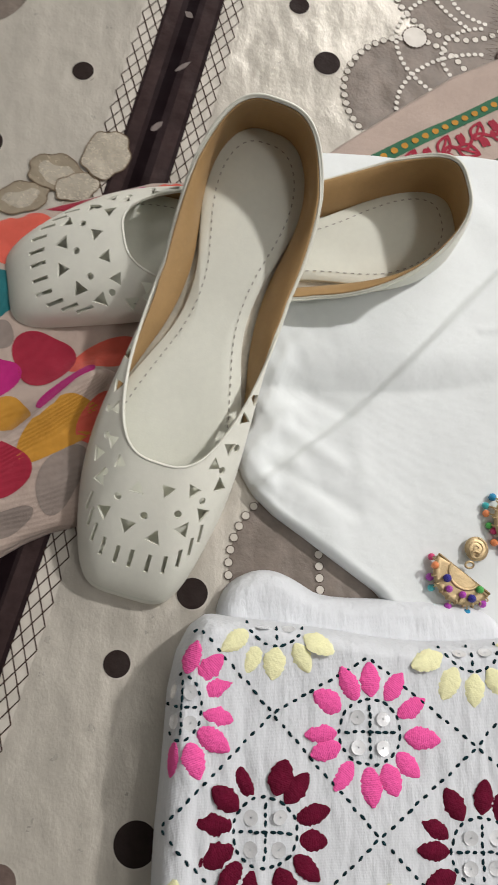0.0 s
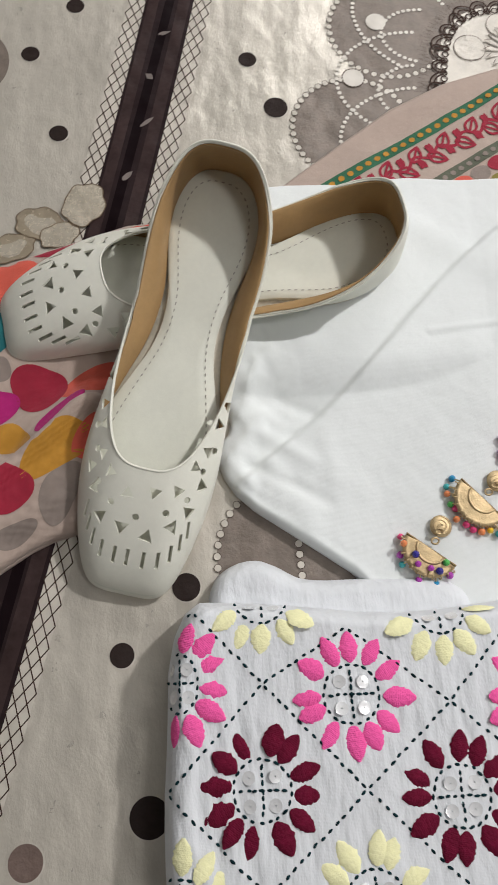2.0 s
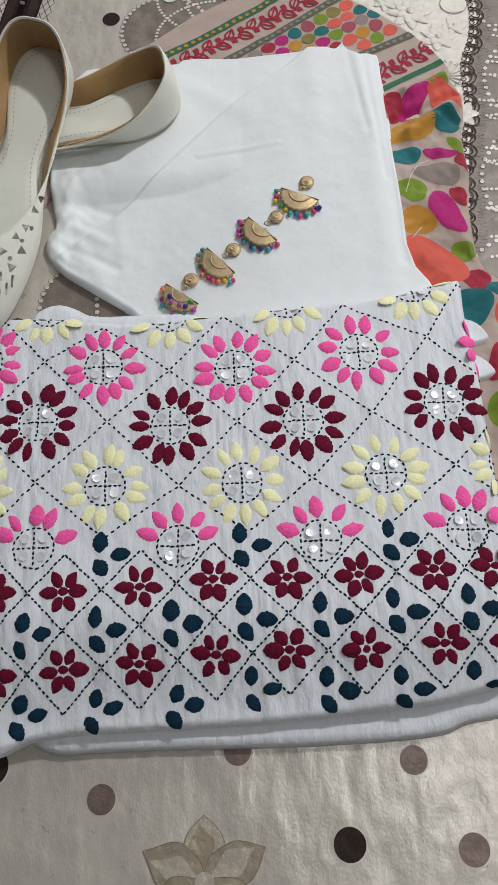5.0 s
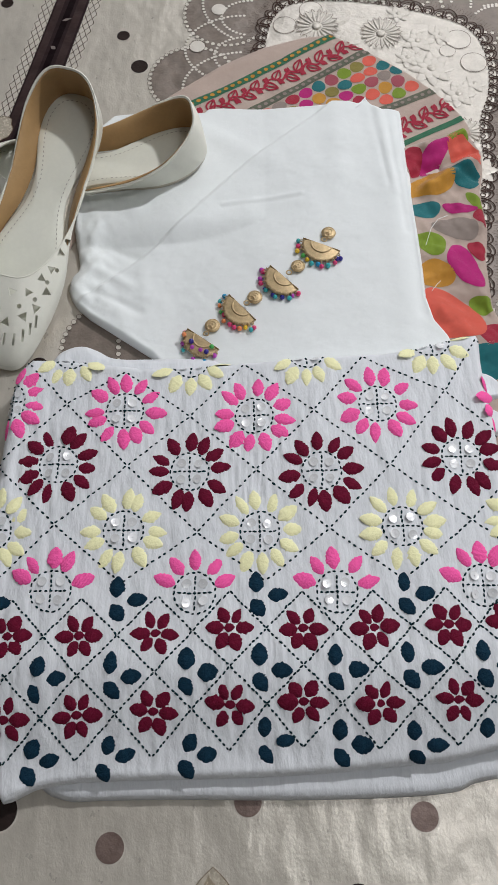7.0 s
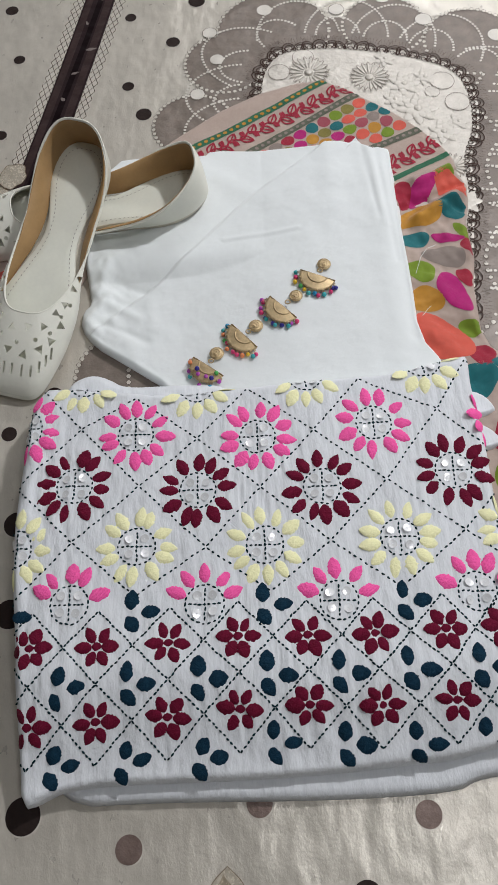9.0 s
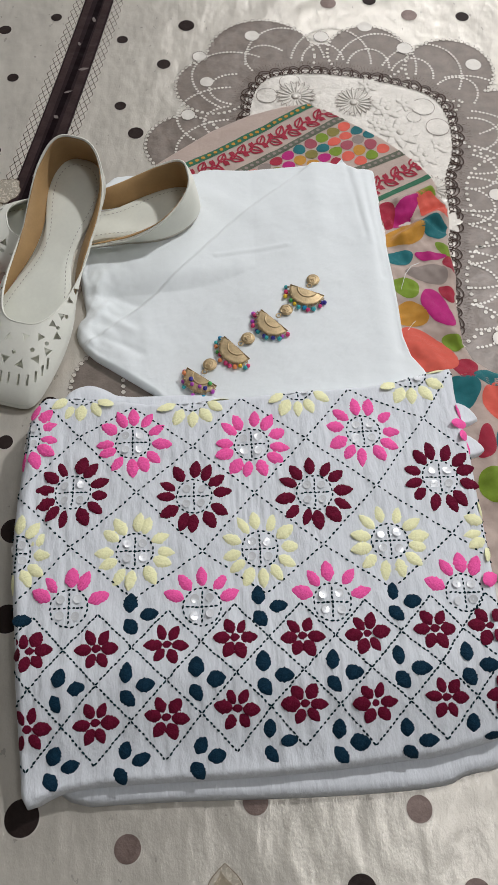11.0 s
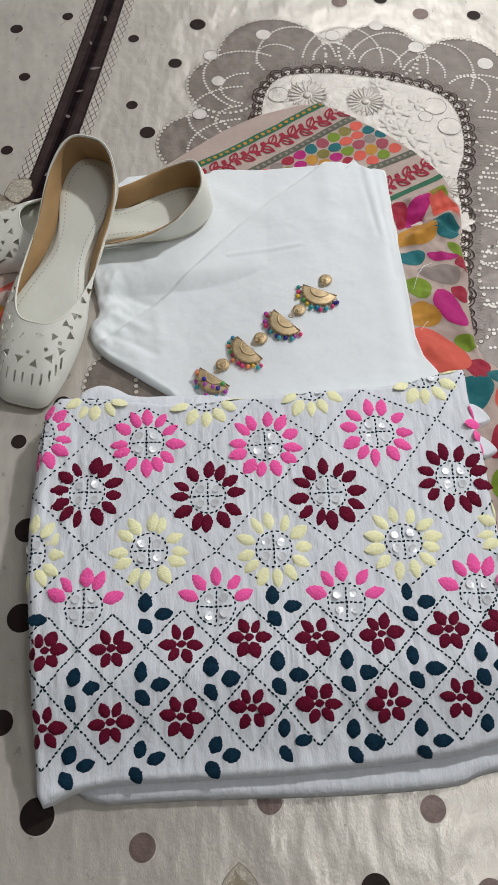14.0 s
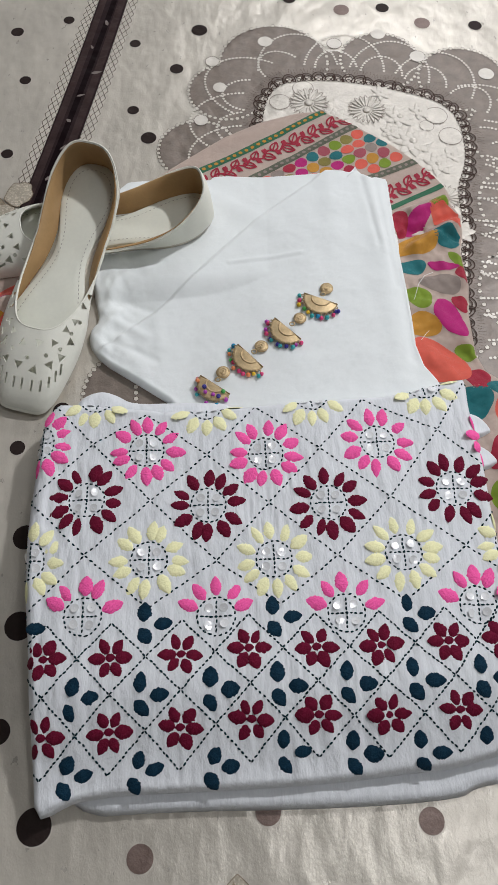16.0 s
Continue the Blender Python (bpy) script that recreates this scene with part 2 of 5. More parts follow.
M_SCARF = material("blush_chiffon", (0.46, 0.36, 0.305), 0.7, 0, 0.07, 0.02, 0.25, 0.004, weave=0.3, weave_size=0.0006, sheen=0.2, spec=0.25)
PRINT = {
    "c": material("coral_print", (0.645, 0.108, 0.072), 0.7, 0, 0.10, 0.02, 0.2, 0.004, weave=0.3, weave_size=0.0006, sheen=0.15, spec=0.25),
    "t": material("teal_print", (0.011, 0.134, 0.148), 0.7, 0, 0.14, 0.02, 0.2, 0.004, weave=0.3, weave_size=0.0006, sheen=0.15, spec=0.25),
    "m": material("magenta_print", (0.421, 0.010, 0.157), 0.7, 0, 0.12, 0.02, 0.2, 0.004, weave=0.3, weave_size=0.0006, sheen=0.15, spec=0.25),
    "r": material("crimson_print", (0.323, 0.015, 0.038), 0.7, 0, 0.12, 0.02, 0.2, 0.004, weave=0.3, weave_size=0.0006, sheen=0.15, spec=0.25),
    "y": material("mustard_print", (0.493, 0.237, 0.029), 0.7, 0, 0.12, 0.02, 0.2, 0.004, weave=0.3, weave_size=0.0006, sheen=0.15, spec=0.25),
    "g": material("leaf_green_print", (0.175, 0.260, 0.018), 0.7, 0, 0.12, 0.02, 0.2, 0.004, weave=0.3, weave_size=0.0006, sheen=0.15, spec=0.25),
    "b": material("taupe_spot_print", (0.260, 0.211, 0.184), 0.7, 0, 0.10, 0.02, 0.2, 0.004, weave=0.3, weave_size=0.0006, sheen=0.15, spec=0.25),
    "o": material("olive_print", (0.215, 0.179, 0.040), 0.7, 0, 0.12, 0.02, 0.2, 0.004, weave=0.3, weave_size=0.0006, sheen=0.15, spec=0.25),
    "d": material("dusty_rose_print", (0.323, 0.067, 0.090), 0.7, 0, 0.12, 0.02, 0.2, 0.004, weave=0.3, weave_size=0.0006, sheen=0.15, spec=0.25),
    "G": material("emerald_border_print", (0.027, 0.130, 0.067), 0.7, 0, 0.14, 0.01, 0.2, 0.004, weave=0.3, weave_size=0.0006, sheen=0.15, spec=0.25),
    "K": material("grey_green_border_print", (0.108, 0.116, 0.081), 0.7, 0, 0.16, 0.01, 0.2, 0.004, weave=0.3, weave_size=0.0006, sheen=0.15, spec=0.25),
}
M_LEATHER = material("ivory_leather", (0.78, 0.775, 0.685), 0.48, 0, 0.04, 0.02, 0.12, 0.0012, spec=0.4)
M_INSOLE = material("ivory_insole", (0.73, 0.735, 0.645), 0.55, 0, 0.05, 0.02, 0.12, 0.0012, spec=0.35)
M_LINING = material("tan_lining_leather", (0.43, 0.27, 0.12), 0.55, 0, 0.10, 0.015, 0.25, 0.0015, spec=0.35)
M_SOLE = material("pale_leather_sole", (0.60, 0.55, 0.45), 0.6, 0, 0.15, 0.01, 0.3, 0.002)
M_SHOE_STITCH = material("grey_shoe_stitch", (0.34, 0.32, 0.28), 0.7, 0, 0.1, 0.003)
M_BRASS = material("aged_brass", (0.54, 0.41, 0.235), 0.45, 0.75, 0.22, 0.004, 0.5, 0.0012)
M_BRASS_DARK = material("tarnished_brass", (0.22, 0.15, 0.07), 0.45, 0.8, 0.25, 0.003, 0.4, 0.0012)
BEADS = [material(n, c, 0.28, 0, 0.06, 0.003, spec=0.5) for n, c in (
    ("green_glass_bead", (0.08, 0.42, 0.09)), ("blue_glass_bead", (0.02, 0.27, 0.50)), ("orange_glass_bead", (0.80, 0.26, 0.10)),
    ("yellow_glass_bead", (0.85, 0.56, 0.04)), ("violet_glass_bead", (0.42, 0.06, 0.42)), ("navy_glass_bead", (0.035, 0.03, 0.26)),
    ("rose_glass_bead", (0.72, 0.06, 0.20)), ("turquoise_glass_bead", (0.05, 0.40, 0.42)))]
M_WALL = material("grey_wall_paint", (0.33, 0.33, 0.325), 0.8, 0, 0.03, 0.4, 0.1, 0.02)
M_FLOOR = material("grey_floor_tile", (0.34, 0.32, 0.30), 0.5, 0, 0.12, 0.3, 0.1, 0.02)
M_WOOD = material("dark_table_wood", (0.16, 0.085, 0.045), 0.5, 0, 0.3, 0.08, 0.2, 0.01)
M_WHITE = material("white_lamp_plastic", (0.8, 0.8, 0.78), 0.4, 0, 0.02, 0.05)
M_GLOW = bpy.data.materials.new("lit_bulb_glass")
M_GLOW.use_nodes = True
M_GLOW.node_tree.nodes["Principled BSDF"].inputs["Emission Color"].default_value = (1, 0.95, 0.86, 1)
M_GLOW.node_tree.nodes["Principled BSDF"].inputs["Emission Strength"].default_value = 2.0


# ---- the room round the table ----
def box(x0, y0, z0, x1, y1, z1):
    v = [(x, y, z) for x in (x0, x1) for y in (y0, y1) for z in (z0, z1)]
    return mesh(v, [(0, 1, 3, 2), (4, 6, 7, 5), (0, 4, 5, 1), (2, 3, 7, 6), (0, 2, 6, 4), (1, 5, 7, 3)], smooth=False)


def setting(name, me, mat, label, category):
    return tagged(part(name, me, mat), label, category, kind="structure")


setting("floor", box(-1.7, -1.9, -0.83, 2.6, 2.1, -0.75), M_FLOOR, "grey tiled floor under the table", "floor")
setting("ceiling", box(-1.7, -1.9, 2.35, 2.6, 2.1, 2.45), M_WALL, "grey painted ceiling of the room", "ceiling")
setting("wall_east", box(2.6, -1.9, -0.75, 2.7, 2.1, 2.35), M_WALL, "grey painted wall", "wall")
setting("wall_west", box(-1.8, -1.9, -0.75, -1.7, 2.1, 2.35), M_WALL, "grey painted wall", "wall")
setting("wall_north", box(-1.8, 2.1, -0.75, 2.7, 2.2, 2.35), M_WALL, "grey painted wall", "wall")
setting("wall_south", box(-1.8, -2.0, -0.75, 2.7, -1.9, 2.35), M_WALL, "grey painted wall", "wall")

table = thing("table", "dark wooden table under a printed plastic cover", "table")
part("tabletop", box(-0.68, -0.78, -0.045, 0.88, 1.28, -0.004), M_WOOD, table)
for lx in (-0.62, 0.76):
    for ly in (-0.72, 1.16):
        part("leg", box(lx, ly, -0.75, lx + 0.06, ly + 0.06, -0.045), M_WOOD, table)

pendant_lamp = thing("pendant_lamp", "hanging white lamp holder with a lit round bulb", "lamp")
for name, low, high, r in (("ceiling_rose", 2.335, 2.349, 0.04), ("cord", LAMP_AT.z + 0.26, 2.335, 0.004), ("socket", LAMP_AT.z + 0.19, LAMP_AT.z + 0.26, 0.018)):
    part(name, merged([tube([(LAMP_AT.x, LAMP_AT.y, high), (LAMP_AT.x, LAMP_AT.y, low)], r, 16)]), M_WHITE, pendant_lamp)
part("bulb", merged([ball(LAMP_AT.x, LAMP_AT.y, LAMP_AT.z + 0.145, 0.05, 16)]), M_GLOW, pendant_lamp)
tube_lamp = thing("tube_lamp", "lit white tube lamp fixed along the wall", "lamp")
part("holder", box(-0.28, 2.062, 1.27, 0.98, 2.098, 1.33), M_WHITE, tube_lamp)
part("tube", merged([tube([(-0.25, 2.050, 1.30), (0.95, 2.050, 1.30)], 0.013, 12)]), M_GLOW, tube_lamp)
for cx, cy, watts, wide in CEILING_LIGHTS:
    h = wide / 2 + 0.02
    ceiling_light = thing("ceiling_light", "square white ceiling light panel", "lamp")
    part("frame", box(cx - h, cy - h, 2.325, cx + h, cy + h, 2.348), M_WHITE, ceiling_light)
    part("diffuser", box(cx - wide / 2, cy - wide / 2, 2.315, cx + wide / 2, cy + wide / 2, 2.322), M_GLOW, ceiling_light)


# ---- the printed table cover ----
cover = setting("table_cover", mesh([(-0.70, -0.80, 0), (0.90, -0.80, 0), (0.90, 1.30, 0), (-0.70, 1.30, 0),
                                     (-0.70, -0.80, -0.2), (0.90, -0.80, -0.2), (0.90, 1.30, -0.2), (-0.70, 1.30, -0.2)],
                                    [(0, 1, 2, 3), (0, 4, 5, 1), (1, 5, 6, 2), (2, 6, 7, 3), (3, 7, 4, 0)], smooth=False),
                M_CLOTH, "pearly beige plastic table cover with brown printed dots", "tablecloth")
Z1, Z2, Z3, Z4 = 0.0002, 0.0004, 0.0006, 0.0008

# dots: x, y, radius, bronze or dark
DOTS = [(-0.224, 0.608, 0.0075, 0), (-0.165, 0.628, 0.0065, 0), (-0.207, 0.527, 0.0065, 0), (-0.2154, 0.4155, 0.0065, 0),
        (-0.191, 0.674, 0.0095, 0), (-0.010, 0.608, 0.0095, 0), (-0.085, 0.586, 0.0065, 0), (-0.036, 0.543, 0.0078, 0),
        (-0.0833, 0.4780, 0.0065, 0), (-0.065, 0.436, 0.0085, 0), (0.099, 0.663, 0.008, 0), (0.161, 0.642, 0.0095, 1),
        (0.211, 0.645, 0.008, 0), (0.256, 0.617, 0.0095, 1), (0.319, 0.612, 0.008, 0)]
DOTS += [(0.157, -0.232, 0.0092, 1), (-0.051, -0.250, 0.0095, 1), (-0.127, -0.228, 0.0125, 0), (0.040, -0.223, 0.0092, 1),
         (-0.169, 0.069, 0.0068, 0), (-0.133, 0.105, 0.0080, 0), (-0.160, -0.164, 0.0095, 0), (-0.154, -0.013, 0.0105, 0),
         (-0.152, -0.086, 0.0115, 0), (0.111, -0.281, 0.0105, 0), (0.190, -0.286, 0.0100, 1), (-0.2655, 0.3615, 0.008, 0),
         (-0.217, -0.031, 0.009, 1), (-0.250, 0.690, 0.010, 0), (-0.2375, 0.4835, 0.0065, 0)]
for x, y, r, bronze in DOTS:
    dot = part("dot", merged([disc(x, y, Z2, r, r, 36)]), M_DOT_BRONZE if bronze else M_DOT, cover)
    if r < 0.02:
        part("rim", merged([annulus(x + 0.0003, y - 0.0004, Z1, r * 0.9, r * 1.06, 36)]), M_RIM, dot)

part("taupe_print", merged([disc(-0.288, 0.476, Z1, 0.036, 0.034, 48)]), M_TAUPE, cover)

# the dark double ribbon with net edging
across = np.array((0.9765, -0.2155))
RIBBON = np.polyfit((0.673, 0.47, 0.37, 0.134, -0.1), (-0.1125, -0.1505, -0.1705, -0.2255, -0.286), 2)


def on_ribbon(s, w):
    y = 0.526 + 0.9765 * s
    return np.array((np.polyval(RIBBON, y), y)) + across * w


ribbon = part("ribbon_print", merged([stripe([on_ribbon(s, 0) for s in np.linspace(-0.9, 0.75, 40)], 0.0345, Z2)]), M_BAND, cover, "glossy dark brown printed ribbon")
part("crease", merged([stripe([on_ribbon(s, 0.0015 * math.sin(9 * s)) for s in np.linspace(-0.9, 0.75, 40)], 0.0065, Z3)]), M_BAND_DEEP, ribbon)
for w, wide in ((-0.0115, 0.0075), (0.0105, 0.0085)):
    part("sheen", merged([stripe([on_ribbon(s, w) for s in np.linspace(-0.9, 0.75, 40)], wide, Z3)]), M_BAND_LIGHT, ribbon)
net = []
for side in (-1, 1):
    for k in range(-75, 62):
        s = k * 0.0120
        for lean in (-1, 1):
            a, b = on_ribbon(s, side * 0.0165), on_ribbon(s + lean * 0.0240, side * 0.0300)
            if side > 0:
                a, b = on_ribbon(s, 0.0165), on_ribbon(s + lean * 0.0240, 0.0300)
            net.append(stripe([a, (a + b) / 2, b], 0.0007, Z2 + (0.00008 if lean > 0 else 0)))
part("net_print", merged(net), M_LINE, cover, "brown printed diamond net beside the ribbon")["kind"] = "stuff"
netback = [stripe([on_ribbon(s, side * 0.0233) for s in np.linspace(-0.9, 0.75, 30)], 0.013, Z1) for side in (-1, 1)]
part("net_ground", merged(netback), M_RIM, cover)["kind"] = "stuff"


def leaf_outline(x, y, length, width, turn, n=14, wobble=0.0, seed=0):
    """A closed pointed leaf, its root at x, y."""
    t = np.linspace(0, 1, n)
    w = width / 2 * np.sin(np.pi * t ** 0.8) * (1 + wobble * np.sin(9 * t + seed))
    px = np.concatenate([t * length, t[::-1][1:-1] * length])
    py = np.concatenate([w, -w[::-1][1:-1]])
    c, s = math.cos(turn), math.sin(turn)
    return np.column_stack([x + px * c - py * s, y + px * s + py * c])


def flat(outline, z):
    return np.column_stack([outline, np.full(len(outline), z)]), [tuple(range(len(outline)))]


# small pale petals scattered on the ribbon
for k, s in enumerate(np.linspace(-0.20, 0.1, 8)):
    p = on_ribbon(s + 0.006 * math.sin(7 * k), 0.004 * math.sin(2.7 * k + 1))
    part("ribbon_petal", merged([flat(leaf_outline(p[0], p[1], 0.007 + 0.003 * (k % 3), 0.0030 + 0.0012 * (k % 2), 0.9 + 0.5 * (k % 4) - 0.6 * (k % 3), 12, 0.1, k), Z4)]),
         M_PALE_PETAL, ribbon)


def printed_bloom(x, y, turn, petals, size, name="gold_bloom_print"):
    """A printed flower of broad translucent petals with dark outlines."""
    bloom = part(name, merged([disc(x, y, Z4 + 0.0003, size * 0.12, size * 0.12, 16)]), M_IVORY_LEAF, cover, "printed golden flower with outlined petals")
    for k, (a, ln, wd, ivory) in enumerate(petals):
        o = leaf_outline(x, y, ln * size, wd * size, turn + a, 22, 0.10, k)
        z = Z2 + 0.00012 * k
        part("petal", merged([flat(o, z)]), M_IVORY_LEAF if ivory else M_GOLD_LEAF, bloom)
        part("outline", merged([stripe(o, 0.0005, z + 0.00005, True)]), M_VEIN, bloom)
        i = leaf_outline(x + 0.1 * size * math.cos(turn + a), y + 0.1 * size * math.sin(turn + a), ln * size * 0.75, wd * size * 0.5, turn + a + 0.1, 22, 0.22, k + 2)
        part("petal_heart", merged([flat(i, z + 0.00004)]), M_GOLD_LEAF if ivory else M_IVORY_LEAF, bloom)
    return bloom


printed_bloom(0.017, -0.300, 0.0, ((1.57, 0.75, 0.62, 1), (0.45, 0.85, 0.55, 0), (2.7, 0.85, 0.55, 0), (-0.6, 0.8, 0.5, 0), (3.7, 0.8, 0.5, 0), (-1.57, 0.8, 0.6, 1)), 0.052)
shell_bloom = part("gold_bloom_print", merged([disc(-0.212, 0.322, Z2, 0.008, 0.008, 16)]), M_IVORY_LEAF, cover, "printed golden flower with outlined petals")
for k, (x, y, a, b, turn, ivory) in enumerate(((-0.243, 0.326, 0.016, 0.010, 0.3, 0), (-0.225, 0.344, 0.016, 0.012, -0.2, 0), (-0.212, 0.335, 0.013, 0.009, 0.3, 1), (-0.1965, 0.358, 0.0165, 0.0135, 1.2, 1))):
    t = np.linspace(0, 2 * np.pi, 48, endpoint=False)
    k1 = 1 + 0.06 * np.sin(5 * t + k) + 0.03 * np.sin(9 * t)
    for f, name, mat, dz in ((1.0, "petal", M_GOLD_LEAF, 0), (0.66, "petal_heart", M_IVORY_LEAF, 0.00004)):
        px, py = a * f * k1 * np.cos(t), b * f * k1 * np.sin(t) * (1 if f == 1 else 0.8 + 0.3 * np.sin(3 * t))
        o = np.column_stack([x + px * math.cos(turn) - py * math.sin(turn), y + px * math.sin(turn) + py * math.cos(turn)])
        part(name, merged([flat(o, Z4 + 0.0002 + 0.00015 * k + dz)]), mat if not (ivory and f == 1) else M_IVORY_LEAF, shell_bloom)
        if f == 1:
            part("outline", merged([stripe(o, 0.0007, Z4 + 0.0002 + 0.00015 * k + 0.00008, True)]), M_VEIN, shell_bloom)

# the scalloped taupe ground round the medallion
LOBES = [(-0.012, 0.418, 0.042), (0.022, 0.506, 0.044), (0.076, 0.552, 0.062), (0.199, 0.553, 0.046),
         (0.290, 0.522, 0.050), (0.335, 0.435, 0.052), (0.335, 0.335, 0.054), (0.320, 0.225, 0.056), (0.290, 0.115, 0.056),
         (-0.030, 0.335, 0.046), (-0.055, 0.245, 0.050), (-0.068, 0.120, 0.047), (-0.02, 0.06, 0.05), (0.10, 0.02, 0.06), (0.22, 0.02, 0.06)]
ground_print = part("taupe_print", merged([flat(rounded([(-0.03, 0.10), (-0.03, 0.42), (0.03, 0.52), (0.10, 0.58), (0.27, 0.55), (0.33, 0.45), (0.33, 0.25), (0.28, 0.08), (0.1, 0.04)], 3), Z1 + 0.0002)]),
                    M_TAUPE, cover, "taupe scalloped print round a cream medallion")
for i, (x, y, r) in enumerate(LOBES):
    part("lobe", merged([disc(x, y, Z1 + 0.00001 * i, r, r, 48)]), M_TAUPE, ground_print)
beads, edge_beads, rings = [], [], []
BEAD_R = 0.0021


def bead_row(points, pitch=0.0042):
    for x, y in spaced(points, pitch)[0]:
        dz = 0.000003 * (len(beads) % 83)
        beads.append(disc(x, y, Z3 + 0.0001 + dz, 0.0016, 0.0015, 8))


centre_of = np.array((0.14, 0.30))
for i, (x, y, r) in enumerate(LOBES):
    arc = [(x + r * math.cos(t), y + r * math.sin(t)) for t in np.linspace(0, 2 * math.pi, 90)]
    for j in range(89):
        others = [(a, b, c) for k, (a, b, c) in enumerate(LOBES) if k != i]
        if all(math.hypot(arc[j][0] - a, arc[j][1] - b) > c - 0.001 for a, b, c in others) and (arc[j][0] - 0.14) * (x - 0.14) + (arc[j][1] - 0.3) * (y - 0.3) > 0:
            if j % 2 == 0:
                edge_beads.append(disc(*arc[j], Z3 + 0.00001 * (j % 6) + 0.00002 * i, BEAD_R, BEAD_R, 10))
                rings.append(annulus(*arc[j], Z3 + 0.00005 + 0.00001 * (j % 6) + 0.00002 * i, BEAD_R * 1.0, BEAD_R * 1.16, 12))

MEDAL = rounded([(0.052, 0.40), (0.052, 0.470), (0.066, 0.512), (0.095, 0.528), (0.160, 0.526), (0.235, 0.504), (0.274, 0.482), (0.286, 0.440),
                 (0.282, 0.390), (0.266, 0.355), (0.268, 0.310), (0.254, 0.250), (0.246, 0.15), (0.20, 0.12), (0.08, 0.14), (0.05, 0.25)], 3)
for pitch, high, wide, shift in ((0.050, 0.060, 0.046, 0.0), (0.050, 0.030, 0.024, 0.5)):
    edge_pts, edge_turn = spaced(np.roll(MEDAL, -int(len(MEDAL) * 0.5 * shift / 12), 0), pitch, True)
    for k, ((x, y), t) in enumerate(zip(edge_pts, edge_turn)):
        if y < 0.2:
            continue
        out = np.array((math.sin(t), -math.cos(t)))
        if out @ (np.array((x, y)) - centre_of) < 0:
            out = -out
        side = np.array((out[1], -out[0]))
        foot = np.array((x, y)) + side * pitch * shift
        bead_row([foot + out * (0.013 + high * math.sin(u)) + side * wide * math.cos(u) for u in np.linspace(0.03, math.pi - 0.03, 40)], 0.0042)
for x, y in spaced([(-0.069, 0.155), (-0.066, 0.10)], 0.0062)[0]:
    edge_beads.append(disc(x, y, Z3 + 0.0003, BEAD_R, BEAD_R, 14))
    rings.append(annulus(x, y, Z3 + 0.00035, BEAD_R * 1.0, BEAD_R * 1.18, 14))
part("edge_bead_print", merged(edge_beads), M_RIM, ground_print)["kind"] = "stuff"
part("bead_print", merged(beads), M_BEAD, ground_print, "strings of cream printed beads")["kind"] = "stuff"
part("bead_ring_print", merged(rings), M_LINE, ground_print)["kind"] = "stuff"
for x, y, r, dark in ((-0.008, 0.461, 0.0078, 1), (0.013, 0.512, 0.0075, 0), (0.005, 0.554, 0.0080, 1), (0.067, 0.587, 0.0085, 0), (0.148, 0.582, 0.0085, 1),
                      (0.201, 0.598, 0.0085, 0), (0.243, 0.559, 0.0090, 1), (0.319, 0.529, 0.0090, 0), (0.312, 0.335, 0.0080, 1), (0.286, 0.160, 0.0085, 1)):
    b = part("round_print", merged([disc(x, y, Z4, r, r, 28)]), M_BEAD, ground_print)
    if dark:
        dash = [disc(x + r * 1.02 * math.cos(t), y + r * 1.02 * math.sin(t), Z4 + 0.0001, 0.0010, 0.0005, 6, t + 1.57) for t in np.linspace(0, 2 * math.pi, 20, endpoint=False)]
        part("dotted_rim", merged(dash), M_LINE, b)

medallion = part("medallion_print", merged([flat(MEDAL, Z3 + 0.0003)]), M_MEDAL, cover, "cream printed medallion with brown lace edging")
lace, fringe = [], []
pts, turn = spaced(MEDAL, 0.0116, True)
for k, ((x, y), t) in enumerate(zip(pts, turn)):
    out = np.array((math.sin(t), -math.cos(t)))
    if out @ (np.array((x, y)) - centre_of) < 0:
        out = -out
    side = np.array((out[1], -out[0]))
    c = np.array((x, y)) - out * 0.002
    big = 1 + 0.18 * math.sin(1.7 * k)
    lean = 0.5 * math.sin(2.1 * k)
    for n, (rx, ry, w, d0) in enumerate(((0.0066, 0.0086, 0.0012, -0.0010), (0.0038, 0.0050, 0.0011, -0.0006))):
        lace.append(stripe([c + out * d0 + side * (rx * big * math.cos(u) + lean * 0.006 * math.sin(u)) + out * ry * big * math.sin(u) for u in np.linspace(-0.5, math.pi + 0.5, 22)], w, Z4 + 0.0006 + 0.00006 * n + 0.00002 * (k % 3)))
    for f in (-0.5, 0.0):
        mid = c + side * 0.0116 * f - out * 0.0028
        lace.append(stripe([mid + 0.0023 * np.array((math.cos(u), math.sin(u))) for u in np.linspace(0, 2 * math.pi, 12, endpoint=False)], 0.0009, Z4 + 0.00085 + 0.00004 * f, True))
    for f in np.linspace(-1, 1, 5):
        a = c + out * (0.0098 - 0.002 * abs(f)) * big + side * f * 0.005
        b = a + out * 0.0075 + side * f * 0.003
        fringe.append(stripe([a, (a + b) / 2, b], 0.00022, Z4 + 0.0003))
part("fringe_print", merged(fringe), M_LINE, medallion)["kind"] = "stuff"
part("lace_print", merged(lace), M_LINE, medallion, "brown looped lace print")["kind"] = "stuff"


